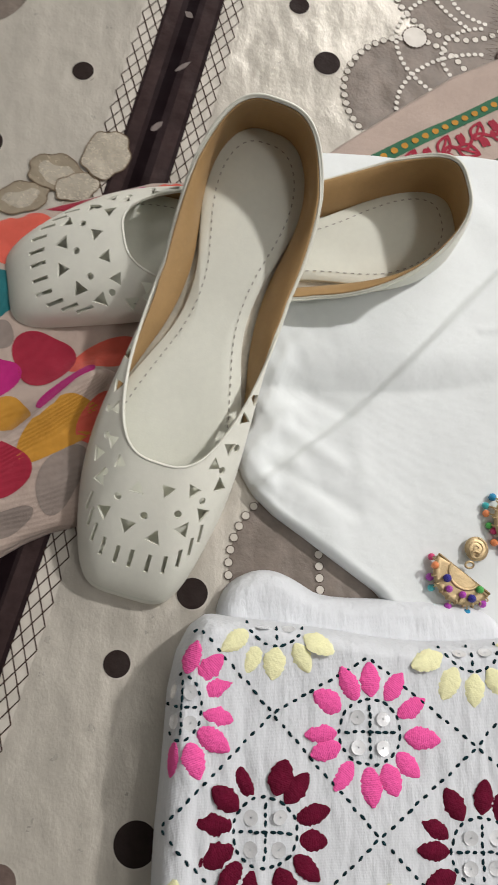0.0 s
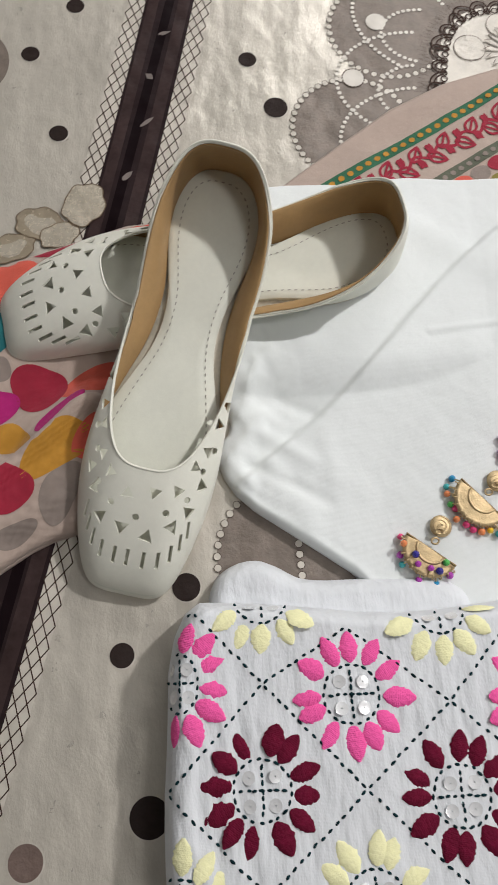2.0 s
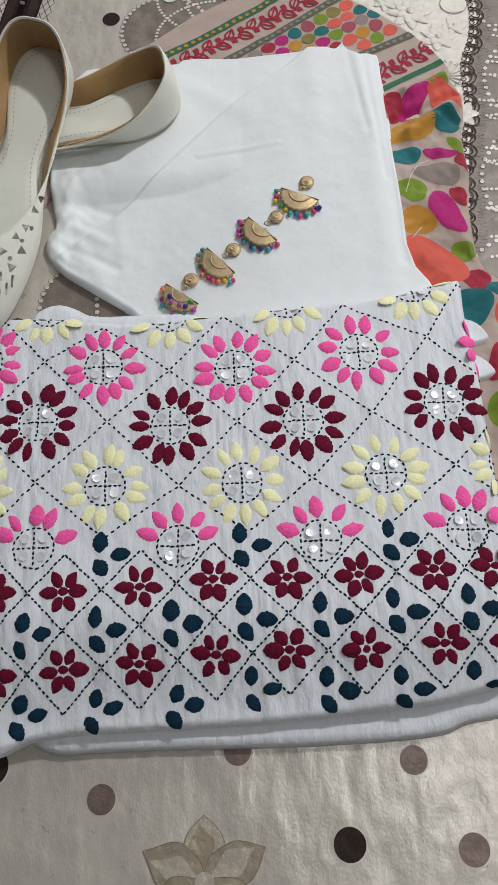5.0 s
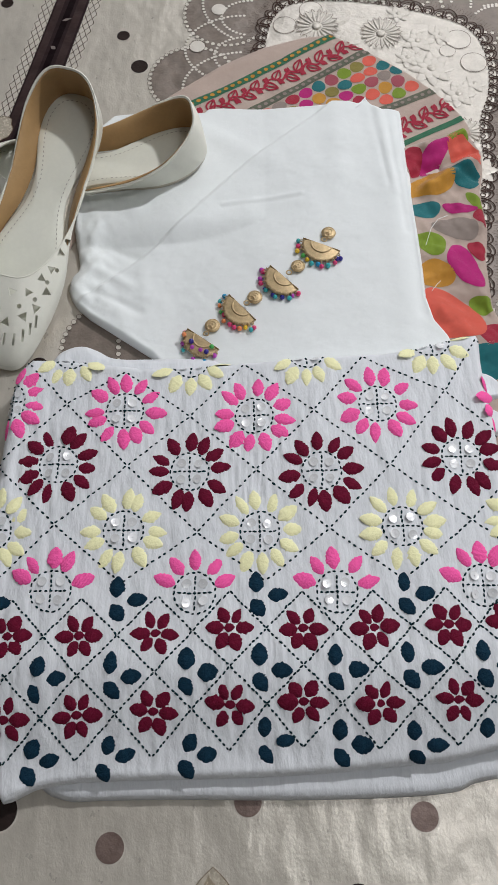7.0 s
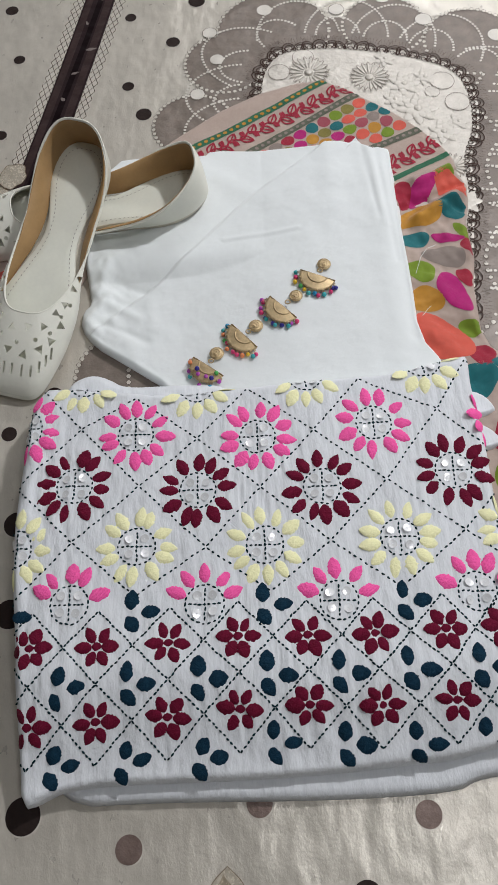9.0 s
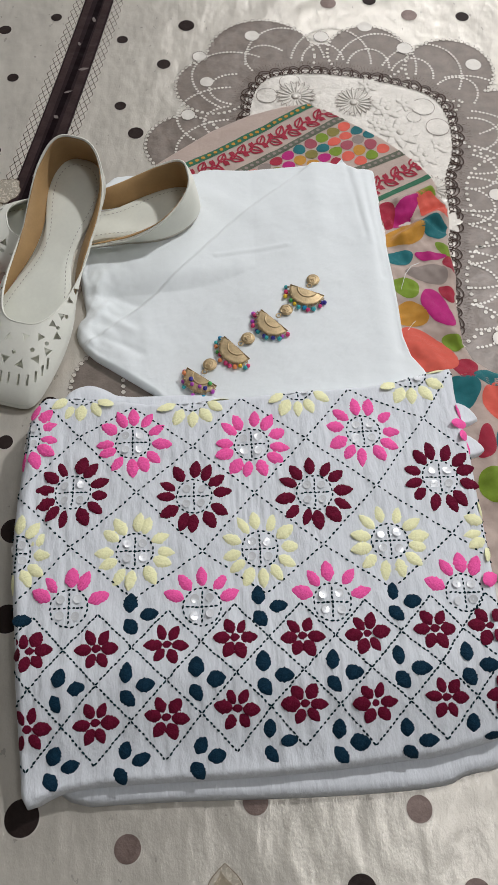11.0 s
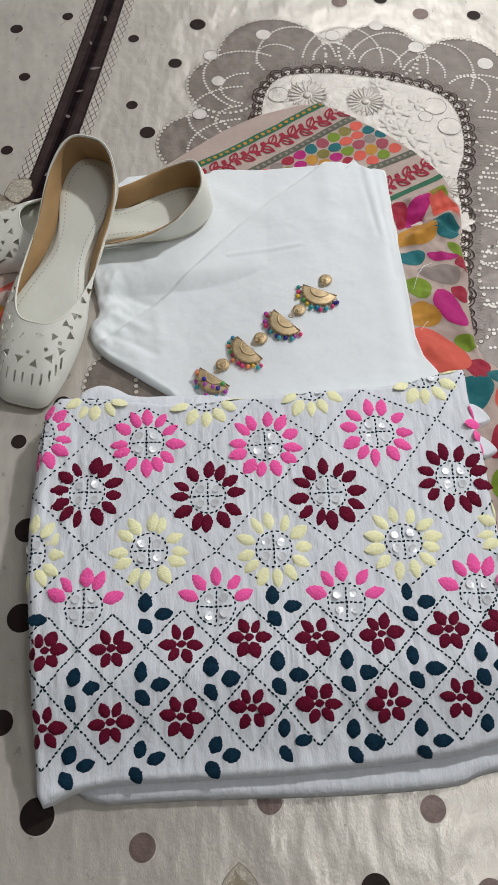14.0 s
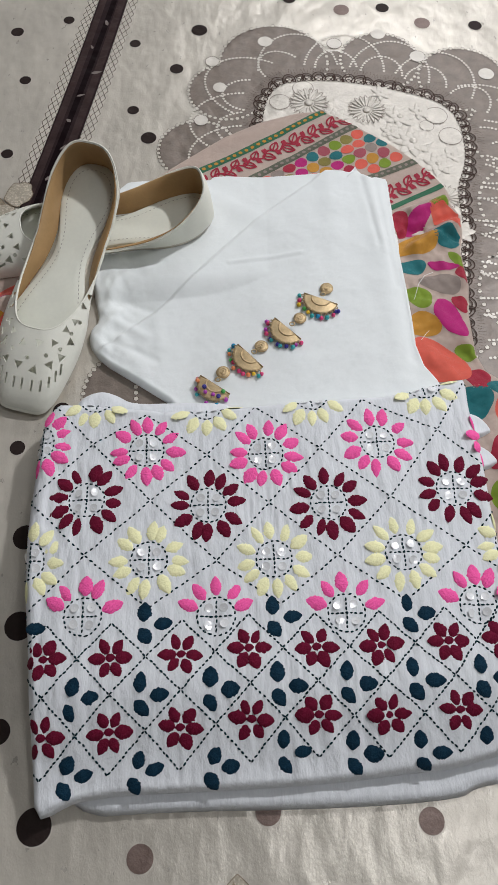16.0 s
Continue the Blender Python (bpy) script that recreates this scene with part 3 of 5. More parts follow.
def petal_mesh(length, width, puff, blunt=0.62, seed=0):
    """A padded satin-stitch petal along x from its root, with a stitched uneven edge."""
    rng = random.Random(seed)
    nu, nv = 17, 7
    v = []
    for i in range(nu):
        t = i / (nu - 1)
        w = width / 2 * (math.sin(math.pi * t ** blunt) ** 0.62 if 0 < t < 1 else 0.16)
        w *= 1 + rng.uniform(-0.11, 0.11)
        for j in range(nv):
            a = -1 + 2 * j / (nv - 1)
            v.append((t * length + 0.0006 * a * rng.uniform(-1, 1), w * a, puff * (1 - a * a) ** 0.5 * math.sin(math.pi * (0.12 + 0.76 * t)) - 0.0006))
    return mesh(v, grid_faces(nu, nv))


RELIEF = None


def outline_flower(x, y, r, petals, solid):
    """A pale flower of overlapping softly raised petals."""
    global RELIEF
    if RELIEF is None:
        RELIEF = petal_mesh(1.0, 0.55, 0.10, 0.75, 40)
        RELIEF.materials.append(M_RELIEF)
    fl = part("pale_flower_print", merged([ball(x, y, Z4 + 0.0008, r * 0.22, 12, 0.4)]), M_MEDAL, medallion)
    for ring, (f0, size) in enumerate(((0.22, 0.78), (0.12, 0.52)) if not solid else ((0.28, 0.72),)):
        for k in range(petals):
            t = 2 * math.pi * (k + 0.5 * ring) / petals
            ob = new("petal", RELIEF)
            ob.parent = fl
            ob.matrix_basis = Matrix.Translation((x + r * f0 * math.cos(t), y + r * f0 * math.sin(t), Z4 + 0.0006 + 0.0005 * ring)) @ Matrix.Rotation(t, 4, "Z") @ Matrix.Diagonal((r * size, r * (4.2 if solid else 7.0) / petals, r * 0.32, 1))
            if solid:
                tip = [(x + r * (0.80 + 0.22 * f) * math.cos(t + (0.12 - 0.12 * f) * s), y + r * (0.80 + 0.22 * f) * math.sin(t + (0.12 - 0.12 * f) * s)) for s, f in ((-1, 0), (-1, 0.6), (1, 1), (1, 0.6), (1, 0))]
                part("petal_tip", merged([stripe(tip, 0.0007, Z4 + 0.0022)]), M_TAUPE, fl)


for x, y, r, n, solid in ((0.112, 0.485, 0.022, 18, 1), (0.176, 0.473, 0.021, 20, 1), (0.212, 0.462, 0.017, 7, 0), (0.222, 0.425, 0.022, 8, 0), (0.247, 0.345, 0.016, 16, 1), (0.245, 0.392, 0.017, 7, 0), (0.140, 0.462, 0.015, 8, 0), (0.195, 0.500, 0.012, 7, 0), (0.262, 0.405, 0.012, 6, 0), (0.235, 0.470, 0.013, 7, 0), (0.200, 0.440, 0.013, 7, 0), (0.255, 0.300, 0.016, 7, 0)):
    outline_flower(x, y, r, n, solid)
for x, y, r in ((0.252, 0.463, 0.013), (0.264, 0.432, 0.013), (0.107, 0.508, 0.012), (0.080, 0.487, 0.012), (0.240, 0.448, 0.008)):
    oval = part("ringed_oval_print", merged([disc(x, y, Z4 + 0.0006, r, r * 0.9, 24)]), M_MEDAL, medallion)
    part("ring", merged([annulus(x, y, Z4 + 0.0007, r * 0.95, r, 28)]), M_TAUPE, oval)


# ---- folded white embroidered kurta ----
KURTA = rounded([(-0.1430, 0.0700), (-0.1310, 0.0955), (-0.1100, 0.0945), (-0.0740, 0.0915), (-0.0280, 0.0855), (0.0100, 0.0873), (0.0390, 0.0906), (0.0980, 0.0946), (0.1610, 0.0984),
                 (0.2120, 0.1110), (0.2260, 0.1145), (0.2245, 0.0780), (0.2290, 0.0350), (0.2295, -0.0140), (0.2310, -0.0700), (0.2300, -0.1300), (0.2260, -0.1870), (0.2080, -0.1910), (0.1740, -0.1990),
                 (0.1530, -0.2002), (0.0930, -0.2055), (0.0330, -0.2082), (-0.0260, -0.2091), (-0.0650, -0.2099), (-0.0925, -0.2126), (-0.1060, -0.2170), (-0.1235, -0.2265), (-0.1285, -0.1820),
                 (-0.1330, -0.1510), (-0.1370, -0.1110), (-0.1416, -0.0820), (-0.1450, -0.0465), (-0.1460, -0.0095), (-0.1440, 0.0245)], 1)


def kurta_height(xy):
    xy = np.atleast_2d(np.asarray(xy, float))
    d = edge_distance(xy, KURTA)
    x, y = xy[:, 0], xy[:, 1]
    hem = step((-y - 0.13) / 0.08)
    z = 0.008 + 0.004 * hem + (0.0345 - 0.023 * hem) * shoulder(d, 0.010 - 0.004 * hem)
    z += 0.0012 * fbm(x, y * 0.45, 0.045, 3.1) * step(d / 0.012)
    z += 0.0018 * fbm(x, y * 0.25, 0.008, 5.2) * step((-0.06 - x) / 0.08) * step(d / 0.006)
    z += 0.0006 * fbm(x, y * 0.12, 0.0045, 2.9) * step(d / 0.01)
    return z + 0.0008 * fbm(x, y * 0.4, 0.010, 8.3)


kurta = thing("kurta", "folded white cotton kurta with floral thread embroidery", "clothing")
part("body", star_sheet((0.045, -0.05), KURTA, kurta_height, 90, 520), M_KURTA, kurta)


def slab(poly, centre, thick, r, seed, fold=0.0012):
    poly = rounded(poly, 2)
    return star_sheet(centre, poly, lambda xy: 0.001 + thick * shoulder(edge_distance(xy, poly), r) + fold * fbm(xy[:, 0], xy[:, 1], 0.03, seed) * step(edge_distance(xy, poly) / r), 30, 260)


part("under_layer", slab([(-0.105, -0.224), (-0.034, -0.221), (0.087, -0.2225), (0.180, -0.219), (0.192, -0.211), (0.222, -0.208), (0.24, -0.19), (0.23, 0.06), (-0.12, 0.06), (-0.13, -0.15)], (0.05, -0.08), 0.010, 0.006, 4.0), M_KURTA, kurta, "plain white lower folds")
part("back_fold", slab([(-0.120, 0.085), (-0.121, 0.100), (-0.114, 0.113), (-0.096, 0.120), (-0.080, 0.114), (-0.068, 0.1055), (-0.029, 0.106), (0.026, 0.106), (0.03, 0.07), (-0.11, 0.06)], (-0.05, 0.088), 0.018, 0.010, 6.0, 0.002), M_KURTA, kurta, "plain white back fold")
for pts in ([(0.215, 0.09), (0.236, 0.088), (0.249, 0.070), (0.240, 0.064), (0.215, 0.06)], [(0.215, 0.06), (0.236, 0.058), (0.251, 0.040), (0.240, 0.034), (0.215, 0.03)]):
    part("folded_tip", slab(pts, (0.226, float(np.mean([p[1] for p in pts]))), 0.015, 0.004, 7.0, 0.001), M_KURTA, kurta)


def kz(x, y):
    return float(kurta_height([(x, y)])[0])


PETALS = {}
for key, mat in (("pink", M_PINK), ("maroon", M_MAROON), ("yellow", M_YELLOW), ("teal", M_TEAL)):
    PETALS[key] = [petal_mesh(1.0, (0.57, 0.61, 0.55, 0.64)[k], 0.085, (0.88, 1.0, 0.78, 0.92)[k], k + 3) for k in range(4)]
    for me in PETALS[key]:
        me.materials.append(mat)


def tilt_at(x, y):
    e = 0.004
    sx, sy = (kz(x + e, y) - kz(x - e, y)) / (2 * e), (kz(x, y + e) - kz(x, y - e)) / (2 * e)
    return Vector((0, 0, 1)).rotation_difference(Vector((-sx, -sy, 1))).to_matrix().to_4x4()


rng = random.Random(11)


def on_kurta(x, y):
    return edge_distance([(x, y)], KURTA)[0] > 0.002 and inside([(x, y)], KURTA)[0]


def put_petal(colour, x, y, turn, size, parent, fat=1.0):
    """One padded petal on the cloth, its root at x, y."""
    mx, my = x + 0.5 * size * math.cos(turn), y + 0.5 * size * math.sin(turn)
    if not on_kurta(mx, my):
        return
    ob = new("petal", rng.choice(PETALS[colour]))
    ob.parent = parent
    n = tilt_at(mx, my)
    spin = n @ Matrix.Rotation(turn, 4, "Z")
    ob.matrix_basis = Matrix.Translation((mx, my, kz(mx, my))) @ spin @ Matrix.Translation((-0.5 * size, 0, 0.0)) @ Matrix.Diagonal((size, size * fat, size, 1))


sequin_mesh = merged([(np.concatenate([np.column_stack([r * np.cos(t), r * np.sin(t), np.full(20, z)]) for r, z in ((0.0032, 0.00022), (0.0029, 0.00015), (0.0004, 0.00015))]), grid_faces(3, 20, True)) for t in (np.linspace(0, 2 * np.pi, 20, endpoint=False),)])
sequin_mesh.materials.append(M_SEQUIN)
stitches = []


def stitch(x, y, turn, length=0.0030, width=0.0016):
    if not on_kurta(x, y):
        return
    z = kz(x, y)
    c, s = math.cos(turn), math.sin(turn)
    v = []
    for k in range(8):
        t = 2 * math.pi * k / 8
        px, py = length / 2 * math.cos(t), width / 2 * math.sin(t)
        v.append((x + px * c - py * s, y + px * s + py * c, z - 0.0001))
    for k in range(8):
        t = 2 * math.pi * k / 8
        px, py = length * 0.36 * math.cos(t), width * 0.3 * math.sin(t)
        v.append((x + px * c - py * s, y + px * s + py * c, z + 0.00055))
    stitches.append((v, [(k, (k + 1) % 8, 8 + (k + 1) % 8, 8 + k) for k in range(8)] + [tuple(range(8, 16))]))


def stitch_line(points, pitch=0.0048):
    q, turn = spaced(points, pitch)
    for (x, y), t in zip(q, turn):
        stitch(x + rng.gauss(0, 0.0002), y + rng.gauss(0, 0.0002), t + rng.gauss(0, 0.12), rng.uniform(0.0024, 0.0036))


def flower(x, y, colour, first=0.0, last=2 * math.pi, count=12, squash=1.0):
    """An embroidered flower: a stitched ring with four sequins, round it padded petals."""
    fl = new("embroidered_flower")
    fl.parent = kurta
    fl["label"] = {"pink": "neon pink", "maroon": "deep maroon", "yellow": "pale yellow"}[colour] + " padded thread flower with sequins"
    full = last - first > 6
    for k in range(count):
        t = first + (last - first) * (k / count if full else (k + 0.5) / count) + rng.uniform(-0.09, 0.09)
        r0 = 0.0149 + rng.uniform(-0.0006, 0.0008)
        put_petal(colour, x + squash * r0 * math.cos(t), y + r0 * math.sin(t), t + rng.uniform(-0.15, 0.15), rng.uniform(0.0142, 0.0166), fl, rng.uniform(0.95, 1.15))
    ring = [(x + squash * 0.0140 * math.cos(t), y + 0.0140 * math.sin(t)) for t in np.linspace(0, 2 * math.pi, 60)]
    stitch_line(ring, 0.0042)
    stitch_line([(x - 0.012 * squash, y), (x + 0.012 * squash, y)], 0.0036)
    stitch_line([(x, y - 0.012), (x, y + 0.012)], 0.0036)
    for sx, sy, lift in ((-1, 1, 0.0008), (1, 1, 0.0008), (-1, -1, 0.0008), (1, -1, 0.0008)):
        px, py = x + squash * sx * 0.0060 + rng.uniform(-0.0007, 0.0007), y + sy * 0.0060 + rng.uniform(-0.0007, 0.0007)
        if on_kurta(px, py):
            ob = new("sequin", sequin_mesh)
            ob.parent = fl
            ob.matrix_basis = Matrix.Translation((px, py, kz(px, py) + lift)) @ tilt_at(px, py) @ pose(0, 0, 0, rng.uniform(-14, 14), rng.uniform(-14, 14), rng.uniform(0, 360))


for x, y, first, count in ((-0.0502, 0.0449, 88, 12), (0.0465, 0.0400, 85, 12), (0.1386, 0.0485, 100, 11)):
    flower(x, y, "pink", radians(first), radians(first + 360), count)
flower(-0.1352, 0.0533, "pink", radians(80), radians(440), 12, squash=0.62)
flower(0.2320, 0.0540, "pink", squash=0.4)
for x, y, first in ((-0.0966, 0.0031, 80), (-0.0006, -0.0035, 93), (0.0950, -0.0035, 97), (0.1959, 0.0058, 100)):
    flower(x, y, "maroon", radians(first), radians(first + 360))
for x, y, first in ((-0.1362, -0.0461, 85), (-0.0460, -0.0467, 90), (0.0499, -0.0483, 95), (0.1499, -0.0454, 103), (0.2365, -0.0397, 90)):
    flower(x, y, "yellow", radians(first), radians(first + 360), 12, 0.75 if x < -0.1 else 1.0)
for x, y in ((-0.0933, 0.0950), (-0.0018, 0.0865), (0.0867, 0.0935), (0.1833, 0.1020)):
    flower(x, y, "yellow")
for x, y in ((-0.0936, -0.0888), (0.0051, -0.0909), (0.1019, -0.0909), (0.2013, -0.0871)):
    flower(x, y, "pink", 0.05, math.pi - 0.05, 5)

# big diamonds of running stitch between the flowers
ROWS = [[(-0.1283, 0.0878), (-0.0510, 0.0774), (0.0391, 0.0828), (0.1292, 0.0878), (0.2177, 0.1027)],
        [(-0.1883, 0.0530), (-0.0944, 0.0516), (-0.0011, 0.0397), (0.0908, 0.0440), (0.1895, 0.0585), (0.2781, 0.0580)],
        [(-0.1422, 0.0031), (-0.0459, 0.0013), (0.0475, -0.0023), (0.1445, 0.0004), (0.2434, 0.0064)],
        [(-0.1883, -0.0432), (-0.0956, -0.0419), (0.0056, -0.0485), (0.0988, -0.0464), (0.1991, -0.0408), (0.2881, -0.0313)],
        [(-0.1417, -0.0919), (-0.0458, -0.0837), (0.0534, -0.0829), (0.1480, -0.0827), (0.2464, -0.0790)]]
for top, low in zip(ROWS[:-1], ROWS[1:]):
    for a in top:
        for b in low:
            if abs(a[0] - b[0]) < 0.062:
                stitch_line([a, b])

# the dense hem border: small flowers in small diamonds, and leaf trios
UPPER = [(-0.1199, -0.1192), (-0.0717, -0.1191), (-0.0205, -0.1177), (0.0289, -0.1145), (0.0782, -0.1150), (0.1257, -0.1150), (0.1753, -0.1131), (0.2166, -0.1123)]
LOWER = [(-0.1194, -0.1717), (-0.0715, -0.1689), (-0.0212, -0.1669), (0.0294, -0.1630), (0.0776, -0.1612), (0.1275, -0.1625), (0.1787, -0.1605), (0.2236, -0.1594)]
for row in (UPPER, LOWER):
    for k, (x, y) in enumerate(row):
        sp = new("small_embroidered_flower")
        sp.parent = kurta
        sp["label"] = "small maroon padded thread flower"
        for j in range(6):
            t = math.pi / 3 * j + 0.12 * math.sin(3.1 * k + x * 90) + rng.uniform(-0.10, 0.10)
            put_petal("maroon", x + 0.0036 * math.cos(t), y + 0.0036 * math.sin(t), t + rng.uniform(-0.12, 0.12), rng.uniform(0.0115, 0.0133) * (1.05 if j % 3 == 0 else 0.95), sp, rng.uniform(1.12, 1.36))
        put_petal("maroon", x - 0.0036, y, 0.1, 0.0072, sp, 1.35)


def between(a, b, f=0.5):
    return (a[0] + (b[0] - a[0]) * f, a[1] + (b[1] - a[1]) * f)


for k in range(8):
    u, l = UPPER[k], LOWER[k]
    top, mid, low = (u[0], u[1] + 0.0250), between(u, l), (l[0] - 0.001, l[1] - 0.0275)
    for row, points in ((UPPER, (top, mid)), (LOWER, (mid, low))):
        for nb in (k - 1, k + 1):
            side = between(row[k], row[nb]) if 0 <= nb < 8 else (row[k][0] + 0.024 * (nb - k), row[k][1])
            for point in points:
                stitch_line([point, side], 0.0036)

# leaf trios between the diamonds and along the hem
TRIOS = [(-0.1357, -0.0956), (-0.0418, -0.0954), (0.0538, -0.0926), (0.1536, -0.0927),
         (-0.0931, -0.1465), (-0.0436, -0.1452), (0.0068, -0.1427), (0.0555, -0.1405), (0.1047, -0.1406), (0.1537, -0.1391), (0.2027, -0.1384),
         (-0.0970, -0.1972), (-0.0470, -0.1949), (0.0064, -0.1931), (0.0580, -0.1845), (0.1067, -0.1868), (0.1560, -0.1870), (0.2027, -0.1856)]
for k, (x, y) in enumerate(TRIOS):
    lf = new("leaf_trio")
    lf.parent = kurta
    lf["label"] = "three dark teal padded thread leaves"
    lean = -0.25 if k in (4, 11, 12, 13) else 0.15
    for dx, dy, t, s in ((-0.0066, 0.0018, 1.40 + lean, 0.0136), (0.0010, -0.0008, 0.12 - lean * 0.6, 0.0142), (-0.0098, -0.0030, -0.98 + lean * 0.3, 0.0134)):
        put_petal("teal", x + dx, y + dy, t + rng.uniform(-0.12, 0.12), s * rng.uniform(0.95, 1.07), lf, rng.uniform(1.12, 1.35))
part("running_stitch", merged(stitches), M_STITCH, kurta, "dark green running stitches in diamonds")["kind"] = "stuff"


# ---- printed scarf ----
scarf = thing("scarf", "blush printed scarf with colourful spots and floral border", "scarf")
SCARF_TOP = rounded([(-0.085, 0.352), (-0.043, 0.387), (0.035, 0.447), (0.117, 0.474), (0.145, 0.459), (0.193, 0.423), (0.222, 0.394), (0.248, 0.360), (0.252, 0.335), (0.20, 0.30), (0.0, 0.31)], 1)
SCARF_LEFT = rounded([(-0.34, 0.28), (-0.25, 0.311), (-0.217, 0.323), (-0.152, 0.346), (-0.11, 0.335), (-0.10, 0.25), (-0.145, 0.165), (-0.190, 0.138), (-0.214, 0.131), (-0.241, 0.113), (-0.34, 0.05)], 1)


RIGHT_EDGE = ((-0.07, 0.28), (0.0, 0.318), (0.08, 0.325), (0.108, 0.305), (0.122, 0.27), (0.135, 0.254), (0.152, 0.248), (0.196, 0.248), (0.229, 0.253), (0.273, 0.251), (0.292, 0.256), (0.316, 0.258), (0.334, 0.249), (0.346, 0.243))
LEFT_EDGE = ((-0.07, 0.225), (0.10, 0.19), (0.20, 0.18), (0.318, 0.170))
SCARF_SIDE = np.array([(x, y) for y, x in RIGHT_EDGE] + [(x, y) for y, x in LEFT_EDGE[::-1]])


def strip_sheet(height, rows=260, cols=70):
    """A long sheet between its two side edges, with its outer edges turned down."""
    yl, yr = np.linspace(-0.0698, 0.3178, rows), np.linspace(-0.0698, 0.3458, rows)
    xl, xr = np.interp(yl, *zip(*LEFT_EDGE)), np.interp(yr, *zip(*RIGHT_EDGE))
    f = np.linspace(0, 1, cols)
    xy = np.stack([xl[:, None] + (xr - xl)[:, None] * f, yl[:, None] + (yr - yl)[:, None] * f], 2).reshape(-1, 2)
    z = height(xy)
    edge = np.zeros((rows, cols), bool)
    edge[0], edge[-1], edge[:, 0], edge[:, -1] = True, True, True, True
    z[edge.ravel()] = 0.0008
    return mesh(np.column_stack([xy, z]), [q[::-1] for q in grid_faces(rows, cols)])


def top_height(xy):
    d = edge_distance(xy, SCARF_TOP)
    w = xy @ np.array((-0.53, 0.85))
    return 0.0022 + 0.0022 * shoulder(d, 0.003) + 0.0008 * np.sin(w * 160 + 2 * np.sin(xy[:, 0] * 30)) * step(d / 0.01) + 0.0012 * fbm(xy[:, 0], xy[:, 1], 0.04, 2.2) * step(d / 0.01)


def side_height(xy):
    d = edge_distance(xy, SCARF_SIDE)
    z = 0.0024 + 0.0068 * shoulder(d, 0.008)
    for x0, y0, x1, y1, w, a in ((0.202, 0.272, 0.245, 0.300, 0.007, 0.010), (0.205, 0.317, 0.245, 0.336, 0.006, 0.007), (0.215, 0.300, 0.252, 0.318, 0.004, -0.005), (0.19, 0.290, 0.215, 0.300, 0.004, -0.005), (0.20, 0.30, 0.25, 0.285, 0.004, -0.004), (0.20, 0.23, 0.26, 0.235, 0.010, 0.004),
                                 (0.21, 0.20, 0.25, 0.15, 0.010, 0.005), (0.20, 0.15, 0.24, 0.11, 0.012, 0.005), (0.25, 0.11, 0.25, 0.00, 0.010, 0.006), (0.28, 0.10, 0.29, 0.0, 0.010, 0.006)):
        z += ridge(xy, x0, y0, x1, y1, w, a) * step(d / 0.008)
    return z + 0.0038 * fbm(xy[:, 0], xy[:, 1], 0.026, 4.4) * step(d / 0.01)


def left_height(xy):
    d = edge_distance(xy, SCARF_LEFT)
    z = 0.0015 + 0.005 * shoulder(d, 0.008)
    for x0, y0, x1, y1, w, a in ((-0.26, 0.150, -0.19, 0.215, 0.008, 0.010), (-0.25, 0.19, -0.17, 0.235, 0.008, 0.004), (-0.25, 0.13, -0.19, 0.165, 0.008, 0.004), (-0.27, 0.255, -0.20, 0.300, 0.012, 0.004)):
        z += ridge(xy, x0, y0, x1, y1, w, a) * step(d / 0.008)
    return z + 0.002 * fbm(xy[:, 0], xy[:, 1], 0.035, 6.1) * step(d / 0.01)


scarf_top = part("border_end", star_sheet((0.11, 0.350), SCARF_TOP, top_height, 60, 300), M_SCARF, scarf, "scarf end with striped floral border")
scarf_side = part("side_drape", strip_sheet(side_height), M_SCARF, scarf, "rumpled scarf side with large spots")
scarf_left = part("front_drape", star_sheet((-0.20, 0.235), SCARF_LEFT, left_height, 80, 360), M_SCARF, scarf, "crumpled scarf end with large spots")


SCARF_FLAP = rounded([(-0.34, 0.055), (-0.34, 0.125), (-0.26, 0.163), (-0.225, 0.186), (-0.190, 0.222), (-0.165, 0.215), (-0.165, 0.165), (-0.189, 0.139), (-0.214, 0.132), (-0.240, 0.115)], 1)


def flap_height(xy):
    d = edge_distance(xy, SCARF_FLAP)
    return left_height(xy) + 0.0008 + 0.0032 * shoulder(d, 0.0035) + ridge(xy, -0.26, 0.135, -0.20, 0.175, 0.010, 0.003) * step(d / 0.008)


scarf_flap = part("folded_flap", star_sheet((-0.222, 0.158), SCARF_FLAP, flap_height, 50, 260), M_SCARF, scarf, "turned-over scarf edge with large spots")
spot_count = [0]


def spot(colour, x, y, a, b, turn, poly, height, parent, name="spot", lift=0.0004, wob=0.14, rings=11, n=40):
    """A printed spot that follows the cloth and stops at its edge."""
    c, s = math.cos(radians(turn)), math.sin(radians(turn))
    t = np.linspace(0, 2 * np.pi, n, endpoint=False)
    k = 1.08 + wob * np.sin(2 * t + x * 900) * 0.6 + wob * 0.7 * np.sin(3 * t + y * 700)
    px, py = a * k * np.cos(t), b * k * np.sin(t)
    rim = np.column_stack([px * c - py * s, px * s + py * c])
    at = np.array((x, y))
    for _ in range(14):
        out = ~inside(at + rim, poly) | (edge_distance(at + rim, poly) < 0.0022)
        rim[out] *= 0.86
    spot_count[0] += 1
    lift = 0.4 * lift + 0.00003 * (spot_count[0] % 9)
    xy = np.concatenate([at + rim * f for f in np.linspace(0.02, 1, rings)])
    v = np.column_stack([xy, height(xy) + lift])
    return part(name, mesh(v, [f[::-1] for f in grid_faces(rings, n, True)] + [tuple(range(n))]), PRINT[colour], parent)


